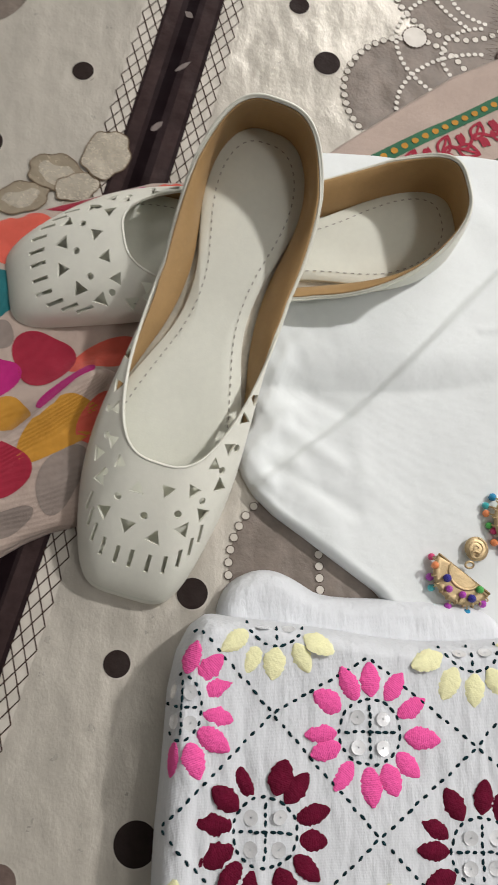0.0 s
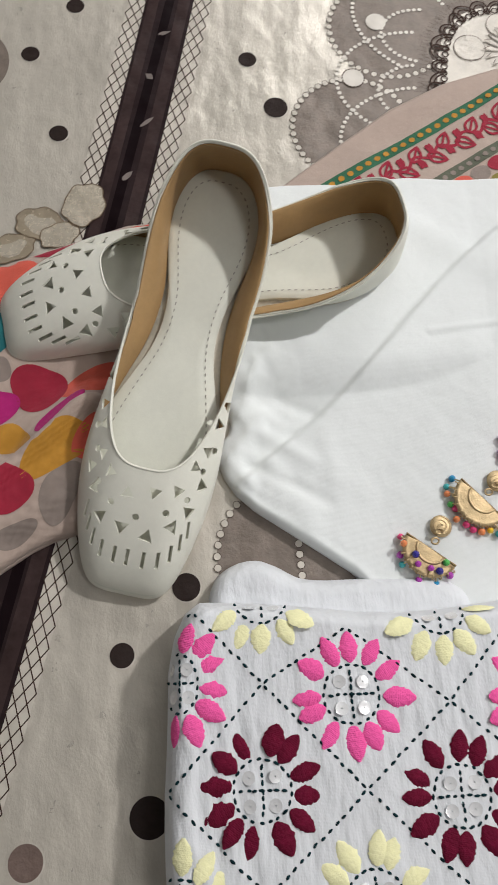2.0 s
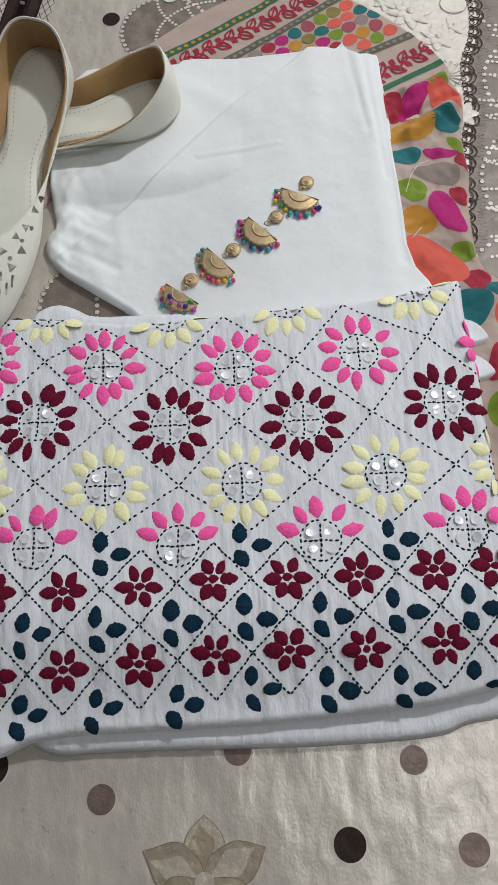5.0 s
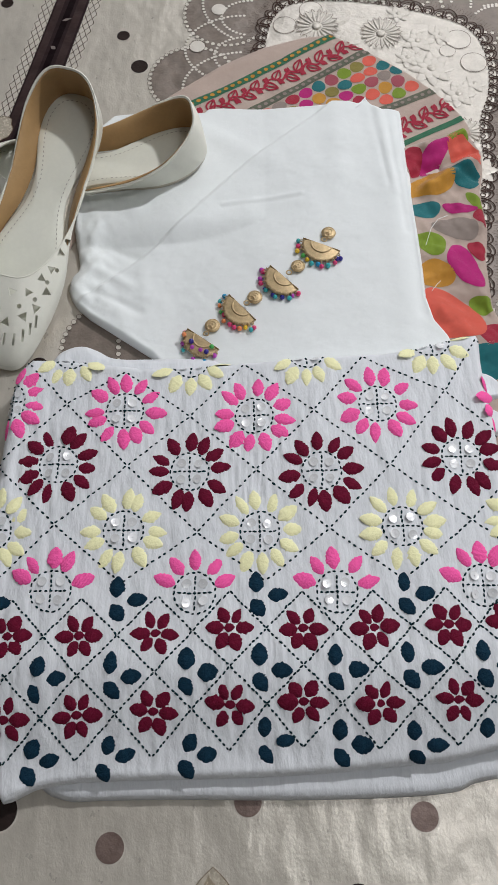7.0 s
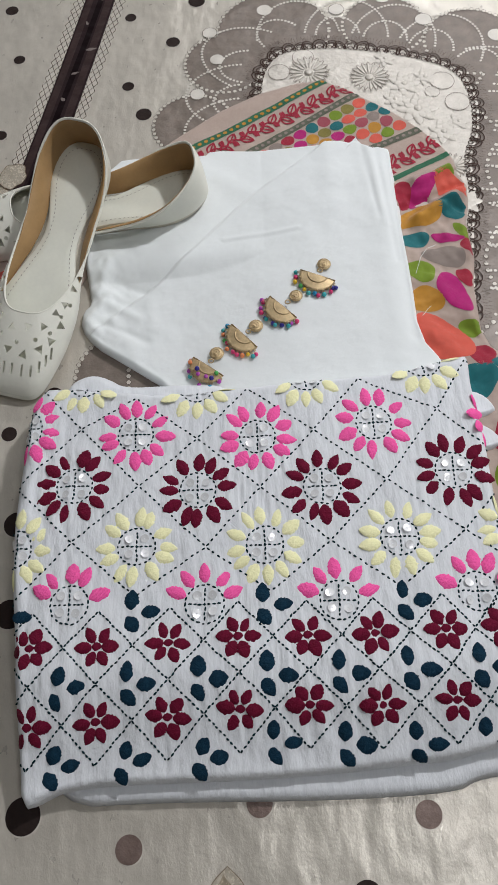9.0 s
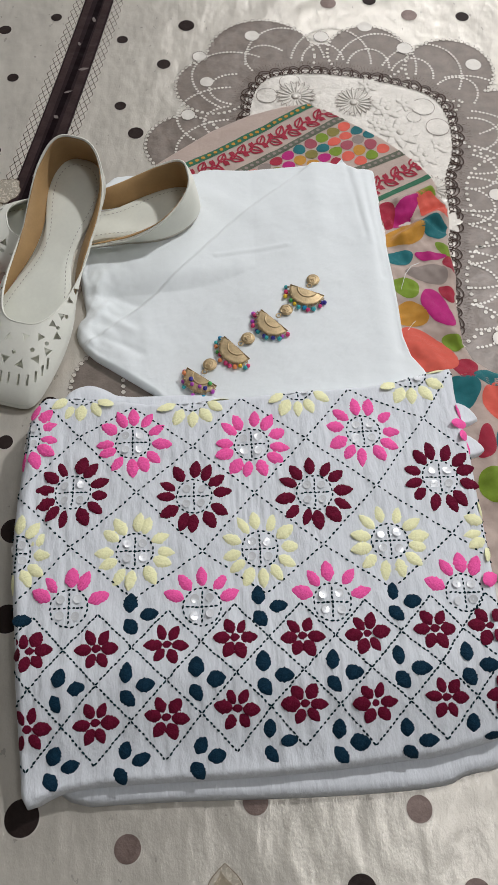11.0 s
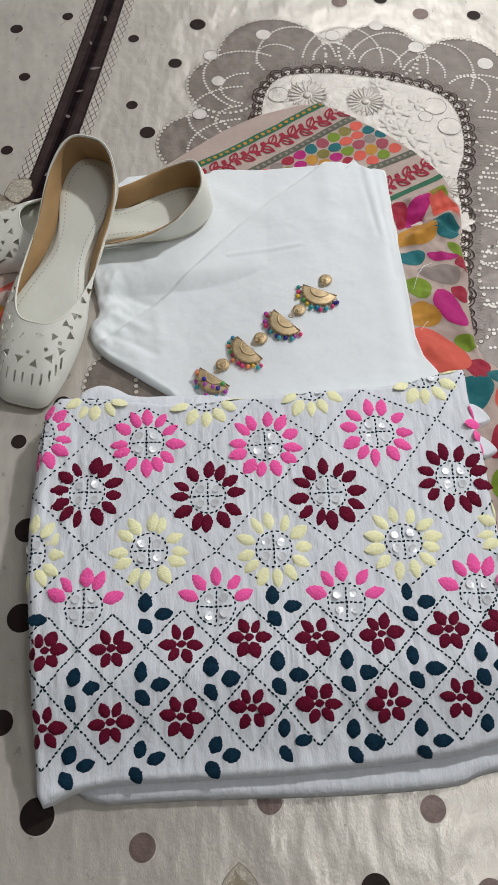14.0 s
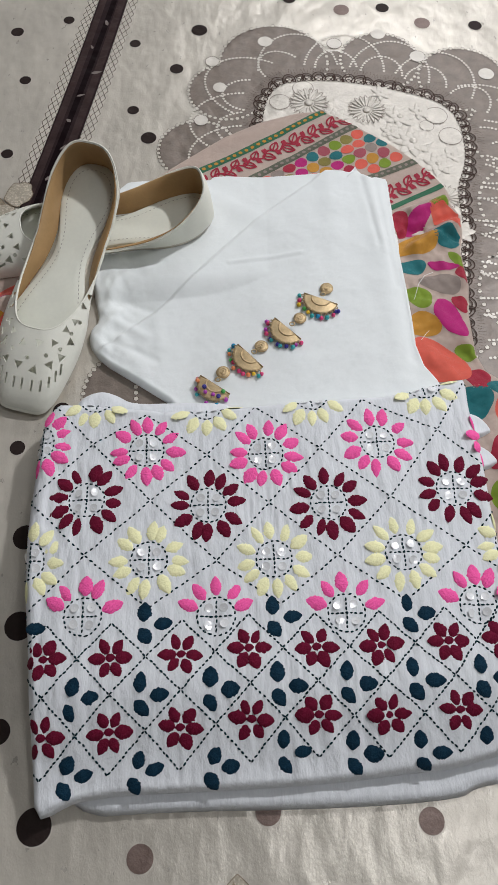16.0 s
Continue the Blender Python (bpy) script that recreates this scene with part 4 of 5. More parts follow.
for row in [("g", 0.236, 0.331, 0.010, 0.008, 20), ("m", 0.211, 0.308, 0.018, 0.009, 52), ("c", 0.241, 0.314, 0.019, 0.012, -34), ("t", 0.237, 0.285, 0.015, 0.010, -23),
            ("y", 0.205, 0.277, 0.022, 0.012, 24), ("r", 0.193, 0.305, 0.008, 0.013, 0), ("t", 0.197, 0.250, 0.015, 0.008, 12), ("m", 0.229, 0.252, 0.015, 0.0045, -8),
            ("b", 0.224, 0.230, 0.018, 0.011, -16), ("g", 0.246, 0.258, 0.011, 0.006, -49), ("r", 0.247, 0.240, 0.006, 0.010, 10), ("g", 0.200, 0.213, 0.014, 0.010, -27)]:
    spot(*row, SCARF_SIDE, side_height, scarf_side)
for row in [("y", 0.201, 0.183, 0.016, 0.011, -14), ("m", 0.227, 0.190, 0.022, 0.0115, -60), ("r", 0.240, 0.207, 0.006, 0.010, 20), ("g", 0.238, 0.152, 0.010, 0.008, -18),
            ("c", 0.210, 0.143, 0.027, 0.019, -50), ("r", 0.243, 0.123, 0.012, 0.010, -22), ("t", 0.236, 0.099, 0.016, 0.014, 0), ("t", 0.268, 0.112, 0.018, 0.008, -8),
            ("c", 0.268, 0.088, 0.012, 0.020, 5), ("r", 0.249, 0.048, 0.008, 0.014, -15), ("t", 0.266, 0.052, 0.006, 0.016, -15), ("g", 0.252, 0.010, 0.014, 0.015, -5), ("m", 0.278, 0.030, 0.012, 0.010, 0),
            ("y", 0.262, -0.03, 0.012, 0.012, 0)]:
    spot(*row, SCARF_SIDE, side_height, scarf_side)
for row in [("c", -0.240, 0.2955, 0.022, 0.015, 24), ("t", -0.204, 0.309, 0.015, 0.0062, 16), ("r", -0.205, 0.322, 0.021, 0.005, 14), ("m", -0.182, 0.324, 0.013, 0.0065, 39),
            ("c", -0.160, 0.329, 0.013, 0.008, 20), ("t", -0.250, 0.262, 0.013, 0.015, 11), ("r", -0.220, 0.226, 0.0155, 0.0145, 4), ("m", -0.243, 0.214, 0.010, 0.012, -30),
            ("m", -0.204, 0.207, 0.018, 0.006, 40), ("y", -0.234, 0.193, 0.011, 0.009, 6)]:
    spot(*row, SCARF_LEFT, left_height, scarf_left)
for row in [("c", -0.185, 0.230, 0.020, 0.008, 27), ("b", -0.244, 0.238, 0.007, 0.008, 0), ("c", -0.275, 0.24, 0.015, 0.012, 10), ("m", -0.28, 0.28, 0.012, 0.012, 0)]:
    spot(*row, SCARF_LEFT, left_height, scarf_left)
for row in [("y", -0.206, 0.186, 0.022, 0.0110, 45), ("c", -0.186, 0.192, 0.009, 0.015, -27), ("r", -0.234, 0.163, 0.014, 0.014, 5), ("b", -0.203, 0.160, 0.010, 0.017, -17), ("y", -0.27, 0.14, 0.012, 0.014, 0),
            ("b", -0.228, 0.136, 0.012, 0.006, 30), ("m", -0.26, 0.118, 0.010, 0.010, 0)]:
    spot(*row, SCARF_FLAP, flap_height, scarf_flap)


def band(p, q, width, mat, name, lift=0.0004):
    """A printed stripe across the scarf end."""
    p, q = np.array(p), np.array(q)
    d = (q - p) / np.linalg.norm(q - p)
    nrm = np.array((-d[1], d[0])) * width / 2
    v = []
    for t in np.linspace(0, 1, 60):
        c = p + (q - p) * t
        for f in np.linspace(-1, 1, 5):
            v.append(c + nrm * f)
    v = np.array(v)
    ok = inside(v, SCARF_TOP)
    faces = [f for f in grid_faces(60, 5) if all(ok[i] for i in f)]
    return part(name, mesh(np.column_stack([v, top_height(v) + lift]), faces), mat, scarf_top)


def dots_along(p, q, pitch, r, key, name):
    for x, y in spaced([p, q], pitch)[0]:
        if inside([(x, y)], SCARF_TOP)[0]:
            spot(key, x, y, r * 1.1, r, 30, SCARF_TOP, top_height, scarf_top, name, 0.0016, 0.05, 3, 12)


def vine(p, q, width):
    """Red trailing leaves with curls along a border line."""
    p, q = np.array(p), np.array(q)
    d = (q - p) / np.linalg.norm(q - p)
    nrm = np.array((-d[1], d[0]))
    ln = np.linalg.norm(q - p)
    pieces = []

    def lay(pts, w, z):
        pts = np.array(pts)
        v, f = stripe(pts, w, 0)
        ok = inside(v[:, :2], SCARF_TOP)
        v[:, 2] = top_height(v[:, :2]) + z
        pieces.append((v, [a for a in f if all(ok[i] for i in a)]))

    s = np.linspace(0, ln, 120)
    lay([p + d * a + nrm * width * 0.16 * math.sin(a * 300) for a in s], 0.0022, 0.0005)
    k = 0
    for a in np.arange(0.004, ln, 0.0122):
        side = 1 if k % 2 else -1
        o = leaf_outline(*(p + d * a), width * 0.78, width * 0.44, math.atan2(d[1], d[0]) + side * 0.75, 12)
        lay(np.vstack([o, o[:1]]), 0.0018, 0.0006)
        lay([o[0], (o[0] + o[11]) / 2, o[11]], 0.0016, 0.0007)
        c = p + d * (a + 0.004) - nrm * side * width * 0.30
        lay([c + 0.0021 * (1 - t / 9) * np.array((math.cos(t), math.sin(t))) for t in np.linspace(0, 7.5, 26)], 0.0014, 0.0006)
        o2 = leaf_outline(*(p + d * (a + 0.003)), width * 0.5, width * 0.28, math.atan2(d[1], d[0]) - side * 1.1, 9)
        v, f = flat(o2, 0)
        if inside(v[:, :2], SCARF_TOP).all():
            v[:, 2] = top_height(v[:, :2]) + 0.0006
            pieces.append((v, f))
        k += 1
    part("red_vine_border", merged(pieces), PRINT["r"], scarf_top, "dark red trailing leaf border")["kind"] = "stuff"


band((-0.060, 0.350), (0.135, 0.4715), 0.0085, PRINT["G"], "green_stripe")
dots_along((-0.060, 0.350), (0.135, 0.4715), 0.0076, 0.0019, "y", "stripe_dot")
vine((-0.030, 0.352), (0.152, 0.4575), 0.0185)
band((0.020, 0.356), (0.166, 0.449), 0.0078, PRINT["K"], "grey_green_stripe")
dots_along((0.020, 0.356), (0.166, 0.449), 0.0072, 0.0017, "b", "stripe_dot")
band((0.160, 0.366), (0.226, 0.396), 0.0085, PRINT["K"], "grey_green_stripe")
dots_along((0.160, 0.366), (0.226, 0.396), 0.0072, 0.0017, "b", "stripe_dot")
vine((0.172, 0.338), (0.250, 0.385), 0.019)
band((0.172, 0.3205), (0.256, 0.3655), 0.006, PRINT["G"], "green_stripe")
field_dir, field_side = np.array((0.845, 0.535)), np.array((0.535, -0.845))
for i in range(0, 9):
    for j in range(-6, 14):
        c = np.array((0.060, 0.369)) + field_dir * (0.0150 * j + (0.0075 if i % 2 else 0)) + field_side * (0.0122 * i)
        lim = np.array((0.160, 0.372)) + (c[0] - 0.160) * np.array((1, 0.455))
        if inside([c], SCARF_TOP)[0] and c[1] > lim[1] + 0.003 and edge_distance([c], SCARF_TOP)[0] > 0.002:
            spot("cordtygbcmod"[(5 * i + 7 * j + (i * j) % 5) % 12], c[0], c[1], 0.0066, 0.0058, 30, SCARF_TOP, top_height, scarf_top, "small_spot", 0.0005, 0.06, 3, 16)


# ---- folded white trousers ----
TROUSERS = rounded([(-0.095, 0.362), (-0.050, 0.366), (0.000, 0.363), (0.005, 0.371), (0.060, 0.367), (0.134, 0.369), (0.1475, 0.364), (0.1515, 0.378), (0.1535, 0.376), (0.156, 0.364), (0.1665, 0.357), (0.168, 0.3585), (0.184, 0.356), (0.1850, 0.354), (0.1855, 0.31), (0.187, 0.263), (0.1905, 0.20), (0.191, 0.141), (0.210, 0.112),
                    (0.214, 0.08), (0.10, 0.06), (-0.022, 0.08), (-0.028, 0.102), (-0.070, 0.1315), (-0.100, 0.152), (-0.113, 0.172), (-0.112, 0.188), (-0.104, 0.197), (-0.108, 0.215), (-0.113, 0.240), (-0.11, 0.30)], 1)


def trouser_height(xy):
    x, y = xy[:, 0], xy[:, 1]
    d = edge_distance(xy, TROUSERS)
    e = ((x + 0.0275) * 0.690 - (y - 0.230) * 0.724)
    e = e + 0.003 * np.sin(x * 40)
    low = 0.0065 + 0.0095 * np.maximum(step((x + 0.022) / 0.06), 0.85 * step((y - 0.205) / 0.05))
    top = np.maximum(0.009 + 0.011 * step((x + 0.03) / 0.14), 0.0165 * step((y - 0.19) / 0.05))
    low = np.minimum(low, top - 0.0045)
    level = low + (top - low) * step((e + 0.002) / 0.004)
    z = 0.002 + level * shoulder(d, 0.0045)
    for x0, y0, x1, y1, w, a in ((-0.098, 0.232, -0.060, 0.252, 0.010, 0.005), (-0.100, 0.185, -0.086, 0.205, 0.006, 0.008), (-0.095, 0.222, -0.092, 0.196, 0.006, 0.004), (-0.060, 0.140, -0.085, 0.175, 0.008, 0.004),
                                 (-0.098, 0.205, -0.088, 0.235, 0.005, 0.006), (-0.106, 0.178, -0.095, 0.163, 0.005, 0.006), (-0.092, 0.172, -0.050, 0.150, 0.004, -0.003), (-0.085, 0.192, -0.058, 0.174, 0.005, 0.004), (-0.075, 0.215, -0.055, 0.205, 0.004, -0.003), (-0.045, 0.165, -0.050, 0.195, 0.007, 0.0025), (0.02, 0.2535, 0.089, 0.2615, 0.0022, 0.0008), (0.02, 0.2505, 0.089, 0.2585, 0.003, -0.0004),
                                 (0.165, 0.37, 0.172, 0.12, 0.010, 0.0012), (0.182, 0.36, 0.186, 0.14, 0.006, -0.0015), (0.154, 0.37, 0.166, 0.27, 0.003, -0.0007), (0.168, 0.36, 0.178, 0.22, 0.003, -0.0007), (0.160, 0.36, 0.172, 0.26, 0.004, 0.0006), (0.12, 0.37, 0.125, 0.28, 0.012, 0.0015), (0.00, 0.34, 0.06, 0.30, 0.012, 0.0018)):
        z += ridge(xy, x0, y0, x1, y1, w, a * (0.36 if x0 < -0.04 else 1.0)) * step(d / 0.006)
    z += 0.0022 * fbm(x, y, 0.028, 1.7) * step((-0.03 - x) / 0.07) * step(d / 0.008)
    return z + 0.0011 * fbm(x, y, 0.06, 9.9) * step(d / 0.008)


trousers = thing("trousers", "plain white cotton trousers folded flat under the jewellery", "clothing")
part("folded_cloth", star_sheet((0.0700, 0.1705), TROUSERS, trouser_height, 130, 620), M_TROUSER, trousers)
for k, (pts, c, th) in enumerate(((([(0.15, 0.355), (0.172, 0.368), (0.1865, 0.360), (0.1895, 0.30), (0.1935, 0.20), (0.1945, 0.14), (0.216, 0.108), (0.17, 0.10), (0.15, 0.2)]), (0.178, 0.24), 0.007),)):
    part("lower_layer", slab(pts, c, th, 0.003, 3.0 + k, 0.0006), M_TROUSER, trousers)


def thread(points):
    return merged([tube([(x, y, float(z)) for x, y, z in points], 0.00025, 5)])


part("loose_thread", thread([(0.193, 0.205, 0.02), (0.199, 0.222, 0.021), (0.206, 0.232, 0.020), (0.215, 0.237, 0.018)]), M_TROUSER, trousers)
part("loose_thread", thread([(0.194, 0.160, 0.02), (0.200, 0.168, 0.019), (0.203, 0.171, 0.018)]), M_TROUSER, trousers)


# ---- pair of cut-work slip-on shoes ----
L = 0.254


def lerp_table(s, table):
    xs, ys = zip(*table)
    return np.interp(s, xs, ys)


def soft_table(s, table):
    return np.mean([lerp_table(np.clip(s + o, 0, 1), table) for o in (-0.08, -0.04, 0, 0.04, 0.08)], 0)


WIDE = ((0, 0.0388), (0.12, 0.0385), (0.25, 0.0262), (0.38, 0.0200), (0.48, 0.0258), (0.60, 0.0356), (0.72, 0.0425), (0.85, 0.0405), (0.93, 0.0380), (1, 0.0355))


def sole_line(phi, grow=0.0, mirror=1, waist=0.0):
    s = (1 - np.cos(phi)) / 2
    sn = np.sin(phi)
    w = soft_table(s, WIDE) + grow - waist * np.exp(-((s - 0.42) / 0.16) ** 2)
    x = np.sign(sn) * np.abs(sn) ** (0.68 - 0.28 * step((s - 0.6) / 0.4)) * w
    bend = mirror * 0.006 * np.sin(math.pi * s) * np.cos(math.pi * s)
    return np.column_stack([x + bend, L * s + grow * np.sign(s - 0.5) * np.abs(np.cos(phi)) ** 3])


def top_line(phi, mirror=1):
    s0 = (1 - np.cos(phi)) / 2
    s = 0.024 + 0.701 * s0
    sn = np.sin(phi)
    w = lerp_table(s, ((0, 0.0380), (0.15, 0.0380), (0.35, 0.0325), (0.55, 0.0340), (0.73, 0.0340)))
    x = np.sign(sn) * np.abs(sn) ** 0.66 * w
    bend = mirror * 0.006 * np.sin(math.pi * s) * np.cos(math.pi * s)
    z = 0.047 + (0.029 - 0.047) * s0 - 0.020 * sn ** 2
    return np.column_stack([x + bend, L * s, z])


def upper_point(phi, v, mirror=1):
    """The leather upper: from the sole's edge (v = 0) to the opening (v = 1)."""
    phi = np.atleast_1d(np.asarray(phi, float))
    v = np.broadcast_to(np.asarray(v, float), phi.shape)[:, None]
    p2, t = sole_line(phi, 0, mirror), top_line(phi, mirror)
    p = np.column_stack([p2, np.full(len(phi), 0.002)])
    toe = step((-np.cos(phi) - 0.1) / 0.9)
    k = 0.06 + 0.10 * toe + 0.36 * np.exp(-(((1 - np.cos(phi)) / 2 - 0.38) / 0.15) ** 2)
    cz = t[:, 2] * (0.80 - 0.10 * toe)
    mid = p2.mean(0) * 0 + np.column_stack([np.zeros(len(phi)), p2[:, 1]])
    out = 1.0 + 0.03 * (1 - toe)
    c = np.column_stack([(p2[:, 0] * out) * (1 - k) + t[:, 0] * k, p2[:, 1] * (1 - k) + t[:, 1] * k, cz])
    return (1 - v) ** 2 * p + 2 * v * (1 - v) * c + v ** 2 * t


def upper_frame(phi, v, mirror=1):
    e = 1e-3
    p = upper_point(phi, v, mirror)[0]
    a = upper_point(phi + e, v, mirror)[0] - upper_point(phi - e, v, mirror)[0]
    b = upper_point(phi, v + e, mirror)[0] - upper_point(phi, v - e, mirror)[0]
    a, b = a / np.linalg.norm(a), b / np.linalg.norm(b)
    n = np.cross(a, b)
    n /= np.linalg.norm(n)
    return p, a, b, n


def prism(phi, v, outline, mirror, along=0.0):
    p, a, b, n = upper_frame(phi, v, mirror)
    b2 = np.cross(n, a)
    if along:
        b2 = b2 * (1 - along) + np.array((0, -1.0, 0)) * along
        b2 = b2 - n * (b2 @ n)
        b2 /= np.linalg.norm(b2)
        a = np.cross(b2, n)
    ring = [p + a * x + b2 * y for x, y in outline]
    m = len(ring)
    vv = [q - n * 0.005 for q in ring] + [q + n * 0.004 for q in ring]
    return np.array(vv), [tuple(range(m))[::-1], tuple(range(m, 2 * m))] + [(i, (i + 1) % m, m + (i + 1) % m, m + i) for i in range(m)]


def cutters(mirror):
    out = []
    r = random.Random(5)

    def tri(size, up):
        return [(size * 0.62 * math.cos(t), size * 0.62 * math.sin(t)) for t in (np.array((90, 210, 330)) + (0 if up else 180) + r.uniform(-12, 12)) * math.pi / 180]

    hole = [(0.0019 * math.cos(t), 0.0019 * math.sin(t)) for t in np.linspace(0, 2 * math.pi, 12, endpoint=False)]
    slot = [(-0.0010, -0.0050), (0.0010, -0.0050), (0.0010, 0.0050), (-0.0010, 0.0050)]

    def even(v, first, last, n):
        """Angles round the toe, evenly spaced along the leather."""
        a = np.linspace(first, last, 200) * math.pi
        g = np.linalg.norm(np.diff(upper_point(a, v, mirror), axis=0), axis=1)
        return np.interp((np.arange(n) + 0.5) / n, np.concatenate([[0], np.cumsum(g)]) / g.sum(), a)

    for k, a in enumerate(even(0.90, 0.60, 1.40, 12)):
        out.append(prism(a, 0.90 - 0.03 * (k % 2), tri(0.0066, k % 2), mirror))
    for k, a in enumerate(even(0.78, 0.66, 1.34, 9)):
        out.append(prism(a, 0.785 if k % 2 else 0.755, hole, mirror))
    for k, a in enumerate(even(0.67, 0.72, 1.28, 8)):
        out.append(prism(a, 0.68 if k % 2 else 0.65, tri(0.0076, (k + 1) % 2), mirror))
    for k, a in enumerate(even(0.48, 0.785, 1.215, 11)):
        out.append(prism(a, 0.48, slot, mirror, 0.75))
    return out


def cut(me, pieces):
    """The mesh with the pieces cut out of it."""
    tool_mesh = merged(pieces)
    bm = bmesh.new()
    bm.from_mesh(tool_mesh)
    bmesh.ops.recalc_face_normals(bm, faces=bm.faces)
    bm.to_mesh(tool_mesh)
    bm.free()
    body, tool = new("body", me), new("tool", tool_mesh)
    mod = body.modifiers.new("cut", "BOOLEAN")
    mod.operation, mod.solver, mod.use_self, mod.object = "DIFFERENCE", "EXACT", True, tool
    bpy.context.view_layer.update()
    made = bpy.data.meshes.new_from_object(body.evaluated_get(bpy.context.evaluated_depsgraph_get()))
    bpy.data.objects.remove(body)
    bpy.data.objects.remove(tool)
    return made


def make_shoe(mirror, label):
    shoe = thing("slip_on_shoe", label, "shoe", "pair of shoes")
    nphi, nv, thick = 150, 22, 0.0014
    phi = np.linspace(0, 2 * np.pi, nphi, endpoint=False) + 0.001
    rows = [upper_point(phi, v, mirror) for v in np.linspace(0, 1, nv)]
    g = np.array(rows)
    da = np.roll(g, -1, 1) - np.roll(g, 1, 1)
    db = np.gradient(g, axis=0)
    n = np.cross(da, db)
    n /= np.maximum(np.linalg.norm(n, axis=2), 1e-9)[..., None]
    if (n[5, :, 0] * g[5, :, 0]).sum() < 0:
        n = -n
    inner = g - n * thick
    verts = np.concatenate([g.reshape(-1, 3), inner[::-1].reshape(-1, 3)])
    faces = grid_faces(2 * nv, nphi, True)
    m = 2 * nv - 1
    faces += [(m * nphi + j, m * nphi + (j + 1) % nphi, (j + 1) % nphi, j) for j in range(nphi)]
    shell = mesh(verts, faces)
    bm = bmesh.new()
    bm.from_mesh(shell)
    bmesh.ops.recalc_face_normals(bm, faces=bm.faces)
    bm.to_mesh(shell)
    bm.free()
    upper = cut(shell, cutters(mirror))
    upper.materials.clear()
    upper.polygons.foreach_set("use_smooth", [True] * len(upper.polygons))
    upper.set_sharp_from_angle(angle=radians(40))
    part("upper", upper, M_LEATHER, shoe, "ivory leather upper with triangular cut-outs")
    # rolled edge of the opening
    part("edge_binding", merged([tube(top_line(phi, mirror) - np.array((0, 0, 0.0003)), 0.0007, 8, True)]), M_LEATHER, shoe)
    # tan lining inside the back part
    lp = np.linspace(-0.60 * np.pi, 0.60 * np.pi, 100)
    lg = np.array([upper_point(lp, v, mirror) for v in np.linspace(0.03, 0.965, 14)])
    la, lb = np.gradient(lg, axis=1), np.gradient(lg, axis=0)
    ln = np.cross(la, lb)
    ln /= np.maximum(np.linalg.norm(ln, axis=2), 1e-9)[..., None]
    if (ln[5, :, 0] * lg[5, :, 0]).sum() < 0:
        ln = -ln
    lin = np.concatenate([(lg - ln * 0.0017).reshape(-1, 3), (lg - ln * 0.0023)[::-1].reshape(-1, 3)])
    part("lining", mesh(lin, grid_faces(28, 100)), M_LINING, shoe, "tan leather lining")
    # insole with its stitched line, and the outsole
    o = sole_line(phi, -0.0018, mirror, 0.0045)
    k = len(phi)
    ring = lambda f, z: np.column_stack([(o - o.mean(0)) * f + o.mean(0), np.full(k, z)])
    part("insole", mesh(np.concatenate([ring(1, 0.0025), ring(1, 0.0052), ring(0.985, 0.0058), ring(0.5, 0.0060), ring(0.02, 0.0060)]), grid_faces(5, k, True) + [tuple(range(4 * k, 5 * k))]), M_INSOLE, shoe, "ivory padded insole")
    line = sole_line(np.linspace(0.16 * np.pi, 1.84 * np.pi, 300), -0.0095, mirror, 0.0015)
    line = np.vstack([line[line[:, 1] < 0.84 * L]])
    heel = sole_line(np.linspace(-0.16 * np.pi, 0.16 * np.pi, 40), -0.0095, mirror, -0.0010)
    pieces = []
    half = len(line) // 2
    for pts in (line[:half], line[half:], heel):
        for (x, y), t in zip(*spaced(pts, 0.0042)):
            v, f = disc(x, y, 0.00635, 0.0012, 0.00035, 6, t)
            pieces.append((v, f))
    part("insole_stitching", merged(pieces), M_SHOE_STITCH, shoe)["kind"] = "stuff"
    e = sole_line(phi, -0.0015, mirror)
    ring2 = lambda z, f=1.0: np.column_stack([(e - e.mean(0)) * f + e.mean(0), np.full(k, z)])
    part("outsole", mesh(np.concatenate([ring2(-0.0035, 0.02), ring2(-0.0035, 0.985), ring2(-0.002), ring2(0.0015), ring2(0.0022, 0.985), ring2(0.0022, 0.02)]), grid_faces(6, k, True) + [tuple(range(k)), tuple(range(5 * k, 6 * k))]), M_SOLE, shoe)
    return shoe


shoe_a = make_shoe(-0.75, "ivory cut-work leather shoe leaning on its pair")
shoe_a.matrix_basis = pose(-0.1035, 0.3427, 0.0535, -11.2, -3.7, 165.8)
shoe_b = make_shoe(-2.6, "ivory cut-work leather shoe lying under its pair")
shoe_b.matrix_basis = pose(0.0050, 0.3165, 0.0226, -4.0, -3.0, 101.9)


# ---- beaded brass ornament ----
ornament = thing("pendant_chain", "brass half-moon pendant chain with coloured glass beads", "jewellery")


def tz(x, y):
    return float(trouser_height(np.array([(x, y)]))[0])


